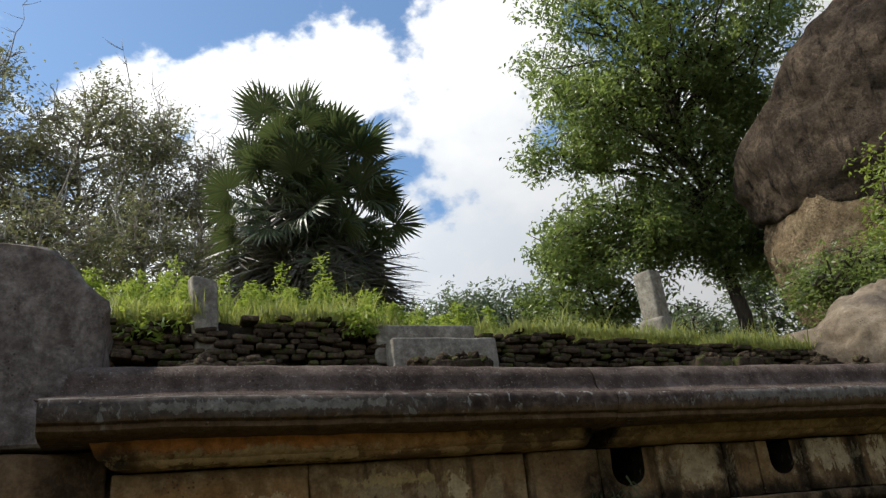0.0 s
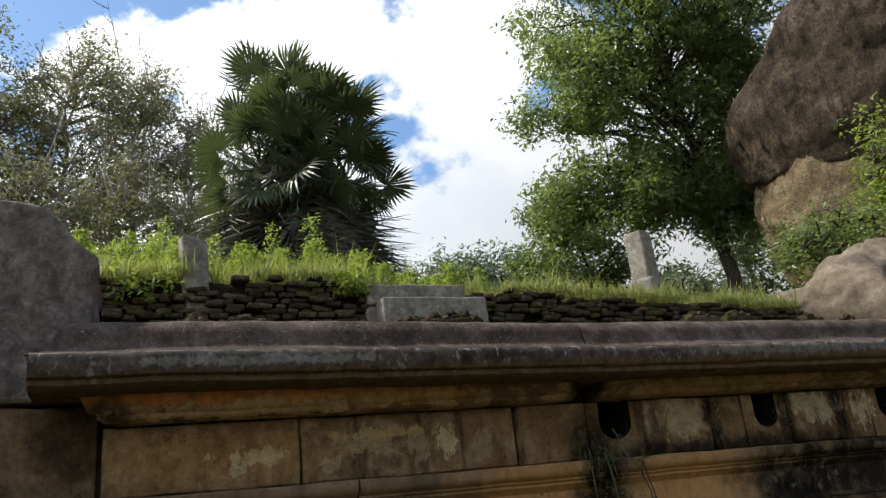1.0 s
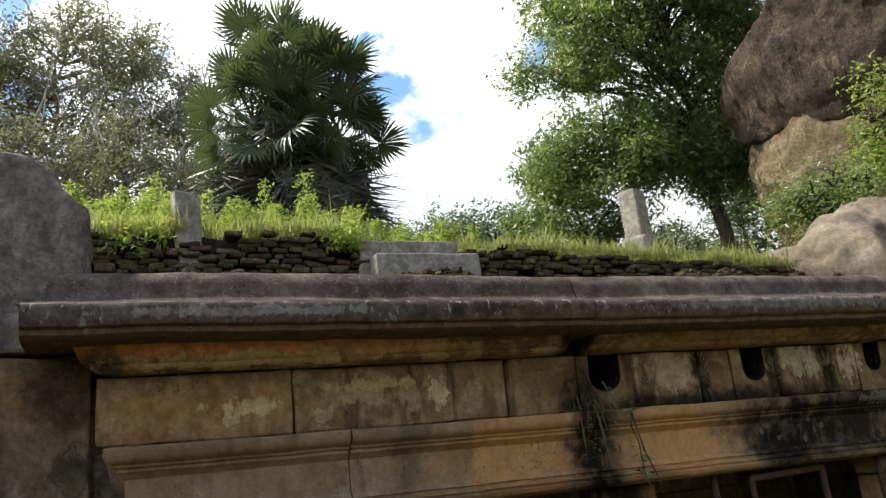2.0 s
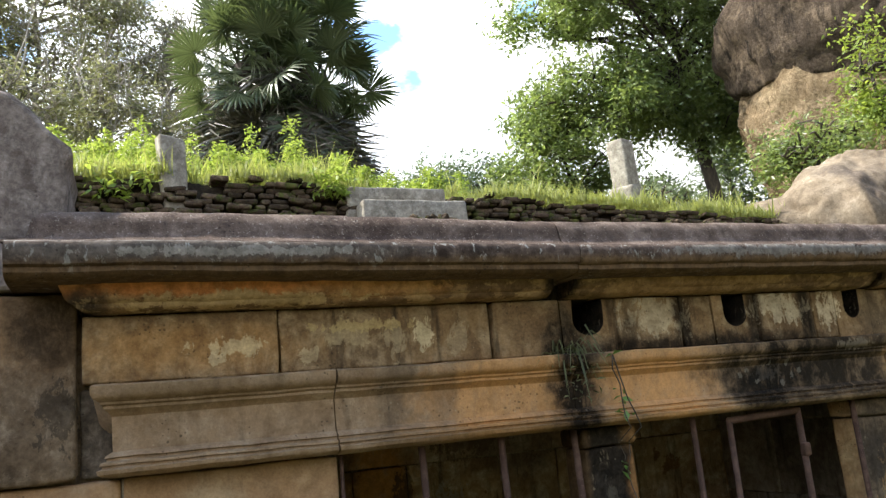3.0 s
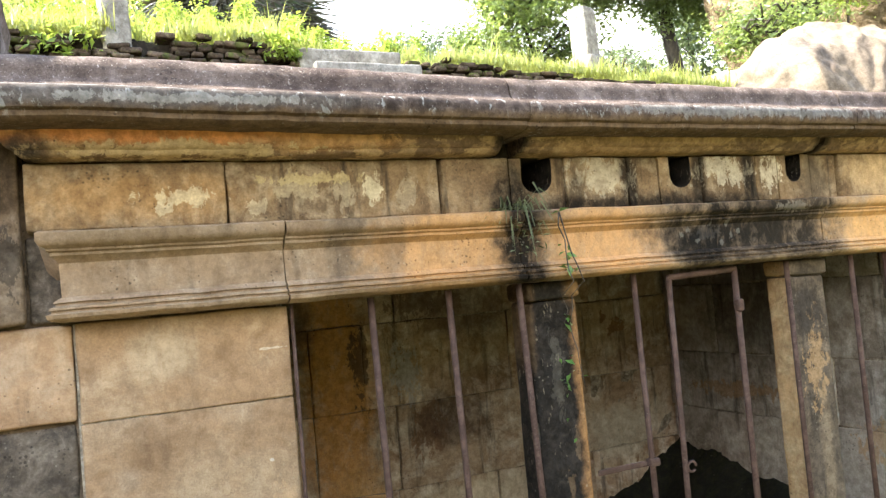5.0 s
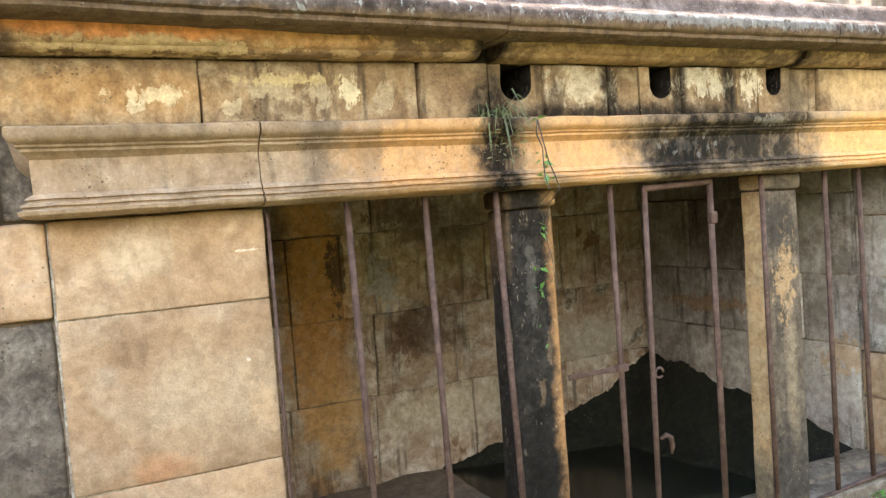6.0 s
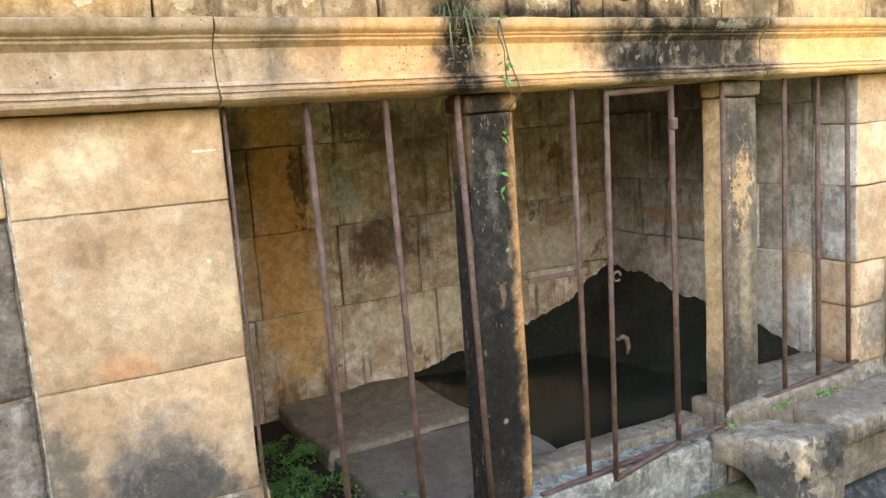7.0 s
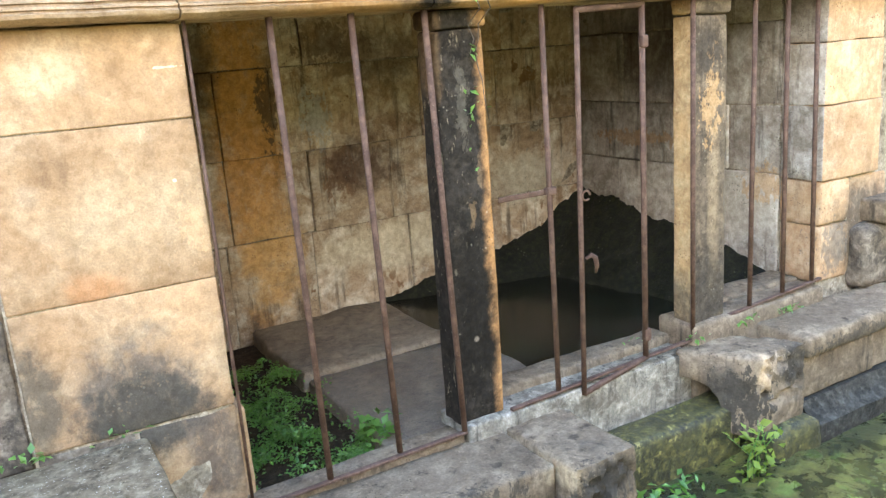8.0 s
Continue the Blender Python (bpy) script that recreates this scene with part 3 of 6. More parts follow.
def moulding(profile, x0, x1, mat, step=0.06, amp=0.003, seed=0.0, mitre0=None, mitre1=None, sag=0.0):
    """A profile of (y, z) points, swept along x; mitre0, mitre1: the y from which an end is mitred; sag: how far it has sunk past x = 1.2."""
    n = max(2, round((x1 - x0) / step))
    verts, faces = [], []
    m = len(profile)
    for i in range(n + 1):
        for y, z in profile:
            x = x0 + (x1 - x0) * i / n
            if mitre0 is not None and i == 0:
                x = x0 - max(0.0, mitre0 - y)
            if mitre1 is not None and i == n:
                x = x1 + max(0.0, mitre1 - y)
            p = Vector((x, y, z - sag * min(1.0, max(0.15, (x + 0.3) / 1.5))))
            s = p * 8.0 + Vector((seed, 0, seed))
            verts.append(p + noise.noise_vector(s) * amp + noise.noise_vector(s * 5.0) * amp * 0.5)
    for i in range(n):
        for j in range(m):
            a, b = i * m + j, i * m + (j + 1) % m
            faces.append([a, b, b + m, a + m])
    faces.append(list(range(m))[::-1])
    faces.append([n * m + j for j in range(m)])
    me = mesh_of("moulding", verts, faces, mat, False)
    bm = bmesh.new()
    bm.from_mesh(me)
    bmesh.ops.recalc_face_normals(bm, faces=bm.faces)
    bm.to_mesh(me)
    bm.free()
    me.shade_smooth()
    me.set_sharp_from_angle(angle=radians(38))
    return me


def tube(points, radii, sides=8):
    """Vertices and faces of a tapered tube along a line of points."""
    verts, faces = [], []
    up = Vector((0.13, 0.31, 0.94))
    for i, p in enumerate(points):
        p = Vector(p)
        d = Vector(points[min(i + 1, len(points) - 1)]) - Vector(points[max(i - 1, 0)])
        a = d.cross(up if abs(d.normalized().dot(up)) < 0.95 else Vector((1, 0, 0))).normalized()
        b = d.cross(a).normalized()
        for k in range(sides):
            w = 2 * math.pi * k / sides
            verts.append(p + (a * math.cos(w) + b * math.sin(w)) * radii[i])
    for i in range(len(points) - 1):
        for k in range(sides):
            u, v = i * sides + k, i * sides + (k + 1) % sides
            faces.append([u, u + sides, v + sides, v])
    faces.append(list(range(sides)))
    faces.append([len(verts) - sides + k for k in range(sides)][::-1])
    return verts, faces


class Gather:
    """Collects many small shapes into one mesh."""

    def __init__(self):
        self.verts, self.faces = [], []

    def add(self, shape):
        k = len(self.verts)
        self.verts += list(shape[0])
        self.faces += [[i + k for i in f] for f in shape[1]]


def leaf_mesh(name, centres, size, mat, aspect=0.45, spread=0.35, droop=0.3, rng=None, upright=0.0):
    """Many small folded leaves, one kite of two faces at each centre."""
    rng = rng or np.random.default_rng(1)
    c = np.asarray(centres, dtype=float)
    n = len(c)
    d = rng.normal(size=(n, 3))
    d[:, 2] = d[:, 2] * 0.5 - droop + upright
    d /= np.linalg.norm(d, axis=1)[:, None]
    up = np.tile(np.array([0.0, 0.0, 1.0]), (n, 1)) + rng.normal(size=(n, 3)) * spread
    s = np.cross(d, up)
    s /= np.linalg.norm(s, axis=1)[:, None] + 1e-9
    nn = np.cross(s, d)
    L = (size * rng.uniform(0.6, 1.3, n))[:, None]
    W = L * aspect
    tip, base = c + d * L, c
    mid = c + d * L * 0.45 + nn * L * 0.06
    left, right = mid + s * W * 0.5 + nn * L * 0.06, mid - s * W * 0.5 + nn * L * 0.06
    verts = np.stack([base, left, tip, right], axis=1).reshape(-1, 3)
    me = bpy.data.meshes.new(name)
    k = np.arange(n) * 4
    loops = np.stack([k, k + 3, k + 2, k, k + 2, k + 1], axis=1).reshape(-1)
    me.vertices.add(n * 4)
    me.vertices.foreach_set("co", verts.reshape(-1))
    me.loops.add(n * 6)
    me.loops.foreach_set("vertex_index", loops.astype(np.int32))
    me.polygons.add(n * 2)
    me.polygons.foreach_set("loop_start", np.arange(n * 2, dtype=np.int32) * 3)
    me.update(calc_edges=True)
    me.validate()
    me.materials.append(mat)
    return me


def terrain(x, y):
    """Height of the upper ground."""
    z = 2.90 + 0.19 * (min(y, 30.0) - 4.9) - 0.045 * min(max(x, 0.0), 7.0)
    return z + 0.05 * noise.noise(Vector((x * 0.7, y * 0.7, 0.0)))


# ---- ground ----
def make_ground():
    xs = [-600, -120, -40, -12, -6, -4.02, -4.0] + [-3.5 + 0.5 * i for i in range(24)] + [9.0, 9.02, 12, 16, 25, 60, 200, 600]
    ys = [-600, -120, -30, -10, -4.02, -4.0, -3, -1, 1, 3, 4.98, 5.0] + [5.0 + 0.4 * i for i in range(1, 26)] + [17, 20, 24, 30, 45, 90, 250, 600]
    verts, faces = [], []
    for y in ys:
        for x in xs:
            if y > 4.99:
                z = terrain(x, y)
            elif -4.01 < x < 9.01 and y > -4.01:
                z = -0.80 + 0.03 * noise.noise(Vector((x, y, 3.0)))
            else:
                # unseen bank round the pool, added to cut the sky light on the facade
                z = 2.6
            verts.append((x, y, z))
    w = len(xs)
    for j in range(len(ys) - 1):
        for i in range(w - 1):
            a = j * w + i
            faces.append((a, a + 1, a + w + 1, a + w))
    return thing("ground", "earth ground with leaf litter rising behind the ruin, and an added unseen bank that blocks sky light", "ground", kind="structure", data=(verts, faces, M_GROUND))


make_ground()


def make_pool_bed():
    verts, faces = [], []
    nx, ny = 60, 50
    for j in range(ny + 1):
        for i in range(nx + 1):
            x, y = -1.5 + 9.0 * i / nx, -2.0 + 4.7 * j / ny
            p = Vector((x * 2.2, y * 2.2, 0.0))
            verts.append((x, y, -0.735 + 0.035 * noise.noise(p) + 0.02 * noise.noise(p * 3.7)))
    for j in range(ny):
        for i in range(nx):
            a = j * (nx + 1) + i
            faces.append((a, a + 1, a + nx + 2, a + nx + 1))
    return thing("water", "shallow pool bed covered in yellow-green algae", "pool", kind="structure", data=(verts, faces, M_ALGAE))


make_pool_bed()

# ---- facade ----
FRONT = 2.60


def make_left_wall():
    wall = thing("wall_north", "weathered orange sandstone ashlar wall of a ruined bath chamber", "wall", kind="structure",
                 data=worn_box((-3.0, FRONT + 0.03, -0.9), (0.345, 2.84, 1.84), M_BROWN, cell=0.4, r=0.005, amp=0.0))
    part("mortar", worn_box((-0.238, FRONT + 0.007, -0.4), (0.362, 2.83, 1.314), M_MORTAR, cell=0.05, r=0.003, amp=0.003), wall, "pale crumbling joint mortar")
    rows = [(1.035, 1.316), (0.526, 1.0325), (0.083, 0.5235)]
    for i, (z0, z1) in enumerate(rows):
        part("block", worn_box((-0.232, FRONT, z0), (0.372, 2.84, z1), M_BLOCK, r=0.006, amp=0.003, seed=i * 3.1), wall)
    part("block", worn_box((0.062, FRONT + 0.004, -0.42), (0.375, 2.84, 0.077), M_BLOCK, r=0.012, amp=0.004, seed=14.0), wall)
    part("block", worn_box((0.30, FRONT + 0.10, -0.42), (0.43, 2.86, 0.02), M_BLOCK, r=0.02, amp=0.005, seed=17.0), wall)
    part("block", worn_box((-0.232, FRONT + 0.004, -0.42), (0.054, 2.84, 0.077), M_DARKBLOCK, r=0.012, amp=0.004, seed=15.0), wall)
    left = [(-0.42, 0.03), (0.038, 0.512), (0.52, 1.037)]
    for i, (z0, z1) in enumerate(left):
        part("block", worn_box((-1.0, FRONT + 0.022, z0), (-0.242, 2.84, z1), M_DARKBLOCK, r=0.014, amp=0.006, seed=20 + i), wall)
    part("block", worn_box((-1.0, FRONT + 0.004, 1.045), (-0.240, 2.84, 1.315), M_JAMB, r=0.012, amp=0.004, seed=25), wall)
    part("block", worn_box((-1.0, FRONT - 0.03, 1.323), (-0.352, 2.84, 1.838), M_BROWN, r=0.016, amp=0.005, seed=26), wall)
    part("block", worn_box((-0.345, FRONT + 0.012, 1.323), (-0.20, 2.84, 1.57), M_DARKBLOCK, r=0.012, amp=0.005, seed=27), wall)
    for i in range(3):
        for k in range(4):
            z0 = -0.42 + 0.565 * k
            part("block", worn_box((-3.0 + i * 0.665, FRONT + 0.01, z0), (-3.0 + i * 0.665 + 0.657, 2.84, z0 + 0.557), M_DARKBLOCK, cell=0.15, r=0.014, amp=0.006, seed=30 + i + 5 * k), wall)
    return wall


make_left_wall()


def make_tall_block():
    """The big upright stone over the left end, with a broken sloping shoulder."""
    outline = [(-1.6, 1.845), (-0.40, 1.845), (-0.392, 1.95), (-0.38, 2.05), (-0.372, 2.15), (-0.382, 2.20), (-0.368, 2.245), (-0.372, 2.268), (-0.40, 2.295), (-0.432, 2.33), (-0.455, 2.365), (-0.482, 2.395), (-0.515, 2.428), (-0.555, 2.443), (-0.64, 2.446), (-0.9, 2.455), (-1.6, 2.46)]
    verts, faces = [], []
    n = len(outline)
    layers = [(2.565, 0.022), (2.572, 0.008), (2.59, 0.0), (2.72, 0.0), (2.95, 0.0), (2.96, 0.02)]
    cx, cz = -1.0, 2.23
    for y, inset in layers:
        for x, z in outline:
            d = Vector((cx - x, 0, cz - z)).normalized() * inset
            p = Vector((x, y, z)) + d
            verts.append(p + noise.noise_vector(p * 9.0) * 0.008 + noise.noise_vector(p * 31.0) * 0.005)
    for k in range(len(layers) - 1):
        for i in range(n):
            a, b = k * n + i, k * n + (i + 1) % n
            faces.append((a, b, b + n, a + n))
    faces.append(tuple(range(n))[::-1])
    faces.append(tuple((len(layers) - 1) * n + i for i in range(n)))
    me = mesh_of("stone_block", verts, faces, M_TALL)
    me.set_sharp_from_angle(angle=radians(24))
    return thing("stone_block", "large grey granite block with a broken sloping shoulder", "stone block", data=me)


make_tall_block()


def make_frieze():
    wall = thing("frieze", "row of grey-brown frieze stones with square drain holes", "frieze", kind="structure",
                 data=worn_box((-0.34, 2.93, 1.572), (4.6, 3.0, 1.80), M_CORE, cell=0.4, r=0.004, amp=0.0))
    solid = [(-0.338, 0.203), (0.211, 0.917), (0.928, 1.19), (1.43, 1.714), (1.722, 1.865), (2.085, 2.372), (2.382, 2.50), (2.70, 2.862), (2.874, 3.5), (3.51, 4.2)]
    for i, (a, b) in enumerate(solid):
        part("block", worn_box((a, 2.57 + 0.006 * math.sin(i * 2.1), 1.577), (b, 2.92, 1.768), M_FRIEZE, cell=0.05, r=0.008, amp=0.005, seed=40 + 1.3 * i), wall)
    for cx, half, left, right in ((1.31, 0.063, 1.196, 1.424), (1.975, 0.056, 1.871, 2.079), (2.60, 0.045, 2.506, 2.694)):
        # a stone with a round-bottomed notch open at the top
        top, base, low = 1.768, 1.577, 1.695
        inner = [(cx - half, top)] + [(cx - half * math.cos(w), low - half * 0.95 * math.sin(w)) for w in [math.pi * k / 10 for k in range(11)]] + [(cx + half, top)]
        outline = [(left, top), (left, base), (right, base), (right, top)] + inner[::-1]
        n = len(outline)
        verts = [Vector((x, y, z)) + noise.noise_vector(Vector((x * 9, y * 9, z * 9))) * 0.006 for y in (2.574, 2.92) for x, z in outline]
        bm = bmesh.new()
        vs = [bm.verts.new(v) for v in verts]
        bm.faces.new(vs[:n])
        bm.faces.new(vs[n:][::-1])
        for k in range(n):
            bm.faces.new((vs[k], vs[n + k], vs[n + (k + 1) % n], vs[(k + 1) % n]))
        bmesh.ops.recalc_face_normals(bm, faces=bm.faces)
        bmesh.ops.triangulate(bm, faces=[f for f in bm.faces if len(f.verts) > 4])
        me = bpy.data.meshes.new("block")
        bm.to_mesh(me)
        bm.free()
        me.materials.append(M_FRIEZE)
        # the pillar's black on the notch's inner faces stands for the hole's shade
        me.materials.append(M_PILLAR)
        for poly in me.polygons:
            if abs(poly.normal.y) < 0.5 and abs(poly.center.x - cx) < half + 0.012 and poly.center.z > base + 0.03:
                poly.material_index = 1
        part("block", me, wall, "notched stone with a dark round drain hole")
    return wall


make_frieze()

ARCH = [(2.80, 1.322), (2.545, 1.322), (2.520, 1.328), (2.508, 1.336), (2.505, 1.346), (2.519, 1.350), (2.520, 1.355), (2.513, 1.358), (2.514, 1.364), (2.530, 1.368), (2.531, 1.374), (2.524, 1.377), (2.528, 1.383), (2.545, 1.392),
        (2.546, 1.486), (2.532, 1.500), (2.524, 1.505), (2.524, 1.513), (2.515, 1.518), (2.515, 1.524), (2.498, 1.532), (2.490, 1.545), (2.490, 1.566), (2.50, 1.572), (2.80, 1.572)]
arch = thing("architrave", "moulded sandstone architrave stained orange and black", "architrave", kind="structure", data=moulding(ARCH, -0.262, 0.358, M_ARCH, seed=1.0, mitre0=2.545))
for i, (a, b) in enumerate(((0.3615, 1.198), (1.202, 2.70), (2.705, 4.2))):
    part("beam", moulding([(y + 0.004 * (i % 2), z) for y, z in ARCH], a, b, M_ARCH, seed=2.0 + i), arch)

CORONA = [(2.72, 1.772), (2.545, 1.772), (2.520, 1.776), (2.508, 1.784), (2.504, 1.792), (2.492, 1.796), (2.482, 1.806), (2.476, 1.826), (2.470, 1.842), (2.470, 1.852), (2.72, 1.852)]
LIP = [(2.9, 1.846), (2.44, 1.846), (2.385, 1.850), (2.372, 1.860), (2.372, 1.874), (2.358, 1.880), (2.352, 1.892), (2.350, 1.920), (2.3515, 1.928), (2.356, 1.936), (2.364, 1.942), (2.384, 1.944)]
CYMA = [(2.9, 1.938), (2.366, 1.938), (2.370, 1.9445), (2.392, 1.950), (2.408, 1.957), (2.420, 1.967), (2.427, 1.981), (2.430, 1.996), (2.432, 2.008), (2.437, 2.020), (2.446, 2.032),
        (2.460, 2.043), (2.480, 2.051), (2.506, 2.055), (2.55, 2.054), (2.62, 2.050), (2.9, 2.048)]


def make_cornice():
    cornice = thing("cornice", "moulded stone cornice with a dark grainy curved top and lichen-spotted lip", "cornice", kind="structure",
                    data=moulding(LIP + [(2.9, 1.945)], -0.512, 1.166, M_LIP, seed=5.0, sag=0.021, amp=0.004))
    part("lip", moulding(LIP + [(2.9, 1.945)], 1.170, 2.74, M_LIP, seed=6.0, sag=0.021, amp=0.004), cornice)
    part("lip", moulding(LIP + [(2.9, 1.945)], 2.748, 4.3, M_LIP, seed=7.0, sag=0.021, amp=0.004), cornice)
    part("cyma", moulding(CYMA, -0.405, 1.140, M_CYMA, seed=8.0, sag=0.021, mitre0=2.485, amp=0.004, step=0.03), cornice, "dark grainy curved upper moulding")
    part("cyma", moulding(CYMA, 1.146, 2.74, M_CYMA, seed=9.0, sag=0.021, amp=0.004, step=0.03), cornice, "dark grainy curved upper moulding")
    part("cyma", moulding(CYMA, 2.748, 4.3, M_CYMA, seed=10.0, sag=0.021, amp=0.004, step=0.03), cornice, "dark grainy curved upper moulding")
    for i, (a, b) in enumerate(((-0.30, 1.13), (1.21, 2.66), (2.70, 4.2))):
        part("corona", moulding(CORONA, a, b, M_CORONA, seed=11.0 + i, mitre0=2.56 if i == 0 else None, amp=0.005), cornice, "orange-stained curved under-moulding")
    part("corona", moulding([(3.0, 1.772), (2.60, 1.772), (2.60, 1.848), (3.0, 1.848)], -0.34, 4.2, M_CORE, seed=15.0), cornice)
    return cornice


make_cornice()


def make_chamber():
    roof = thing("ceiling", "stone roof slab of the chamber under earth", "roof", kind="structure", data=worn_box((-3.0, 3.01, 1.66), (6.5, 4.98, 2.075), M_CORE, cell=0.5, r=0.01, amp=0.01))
    back = thing("wall_back", "grey and orange stained stone block wall inside the chamber", "wall", kind="structure",
                 data=worn_box((0.2, 4.513, -0.8), (3.7, 4.8, 1.66), M_MORTAR, cell=0.5, r=0.005, amp=0.0))
    rows = [(-0.45, 0.185, (0.25, 0.88, 1.40, 2.05, 2.75, 3.47)), (0.193, 0.668, (0.25, 0.93, 1.42, 1.95, 2.62, 3.47)), (0.676, 1.152, (0.25, 0.93, 1.24, 1.82, 2.2, 2.76, 3.47)),
            (1.160, 1.66, (0.25, 0.80, 1.45, 2.18, 2.83, 3.47))]
    s = 60.0
    for z0, z1, xs in rows:
        for a, b in zip(xs, xs[1:]):
            s += 1.7
            part("block", worn_box((a + 0.0015, 4.50 + 0.010 * math.sin(s), z0 - 0.002), (b - 0.0015, 4.7, z1 + 0.002), M_INNER, cell=0.09, r=0.008, amp=0.008, seed=s), back)
    side = thing("wall_east", "grey stained stone block wall at the chamber's end", "wall", kind="structure",
                 data=worn_box((3.470, 2.855, -0.8), (3.8, 4.6, 1.66), M_MORTAR, cell=0.5, r=0.005, amp=0.0))
    rows = [(-0.45, 0.395, (2.86, 3.45, 4.1, 4.52)), (0.403, 0.765, (2.86, 3.2, 3.85, 4.52)), (0.773, 1.20, (2.86, 3.5, 4.05, 4.52)), (1.208, 1.66, (2.86, 3.3, 4.52))]
    for z0, z1, ys in rows:
        for a, b in zip(ys, ys[1:]):
            s += 1.7
            part("block", worn_box((3.455 + 0.012 * math.sin(s), a + 0.004, z0), (3.7, b - 0.002, z1 + 0.002), M_INNEREAST, cell=0.09, r=0.008, amp=0.008, seed=s), side)
    thing("wall_west", "stone wall closing the chamber", "wall", kind="structure", data=worn_box((0.05, 2.845, -0.8), (0.245, 4.52, 1.655), M_INNER, cell=0.2, r=0.01, amp=0.006))
    return back


make_chamber()


def make_right_wall():
    wall = thing("wall_jamb", "orange sandstone jamb of worn blocks with a broken lower corner", "wall", kind="structure",
                 data=worn_box((3.475, 2.628, -0.9), (5.6, 2.84, 1.66), M_MORTAR, cell=0.4, r=0.005, amp=0.0))
    for i, (x0, x1, z0, z1, y0, r) in enumerate(((3.45, 3.91, 1.083, 1.318, 2.60, 0.006), (3.45, 3.92, 0.773, 1.079, 2.60, 0.006), (3.45, 3.93, 0.386, 0.770, 2.597, 0.008),
                                                 (3.455, 3.70, 0.15, 0.382, 2.605, 0.018), (3.46, 3.72, -0.16, 0.145, 2.612, 0.018), (3.71, 4.05, -0.16, 0.378, 2.62, 0.025))):
        me = mesh_of("block", *worn_box((x0, y0, z0), (x1, 2.85, z1), M_JAMB, r=r, amp=0.006, seed=90 + 2.3 * i))
        if i < 3:
            # the reveal's shade is painted: it takes the grey of the chamber wall behind
            me.materials.append(M_INNEREAST)
            for poly in me.polygons:
                if poly.normal.x < -0.75:
                    poly.material_index = 1
        part("block", me, wall)
    for i in range(4):
        part("block", worn_box((3.94 if i else 4.06, 2.66, -0.2 + 0.39 * i), (5.6, 2.84, 0.182 + 0.39 * i), M_DARKBLOCK, cell=0.12, r=0.02, amp=0.008, seed=120 + i), wall)
    return wall


make_right_wall()


# ---- sill, ledges and outlets ----
def make_sill():
    sill = thing("sill", "low worn stone sill under the iron bars", "sill", kind="structure", data=worn_box((0.38, 2.60, -0.75), (1.25, 2.72, -0.315), M_LEDGE, r=0.015, amp=0.006, seed=3))
    part("stone", worn_box((1.255, 2.57, -0.75), (2.50, 2.80, -0.275), M_WHITE, r=0.012, amp=0.006, seed=4), sill, "lime-streaked pale sill stone")
    part("stone", worn_box((1.47, 2.72, -0.5), (2.52, 2.86, -0.235), M_LEDGE, r=0.02, amp=0.008, seed=5), sill, "pale worn inner kerb")
    part("stone", worn_box((2.505, 2.56, -0.75), (3.46, 2.80, -0.155), M_LEDGE, r=0.02, amp=0.007, seed=6), sill)
    part("stone", worn_box((2.76, 2.72, -0.5), (3.46, 2.90, -0.135), M_LEDGE, r=0.02, amp=0.008, seed=7), sill)
    ledge = thing("ledge", "grey weathered stone ledge below the chamber openings", "ledge", kind="structure", data=worn_box((0.40, 2.24, -0.55), (1.425, 2.61, -0.345), M_LEDGE, r=0.02, amp=0.007, seed=8))
    part("stone", worn_box((0.10, 2.30, -0.9), (1.35, 2.61, -0.56), M_LEDGE, r=0.02, amp=0.006, seed=9), ledge)
    part("stone", worn_box((2.93, 2.27, -0.345), (4.4, 2.60, -0.235), M_LEDGE, r=0.028, amp=0.008, seed=10), ledge, "broad ledge slab with a rounded edge")
    part("stone", worn_box((2.93, 2.315, -0.56), (3.52, 2.60, -0.35), M_LEDGE, r=0.012, amp=0.006, seed=11), ledge)
    part("stone", worn_box((3.53, 2.325, -0.56), (4.4, 2.60, -0.35), M_LEDGE, r=0.015, amp=0.006, seed=12), ledge)
    plinth = [(2.6, -0.565), (2.30, -0.565), (2.285, -0.585), (2.27, -0.61), (2.235, -0.64), (2.205, -0.655), (2.20, -0.70), (2.205, -0.80), (2.6, -0.80)]
    part("plinth", moulding(plinth, 2.93, 4.4, M_WETBASE, seed=13, amp=0.006), ledge, "black wet base moulding")
    return ledge


make_sill()


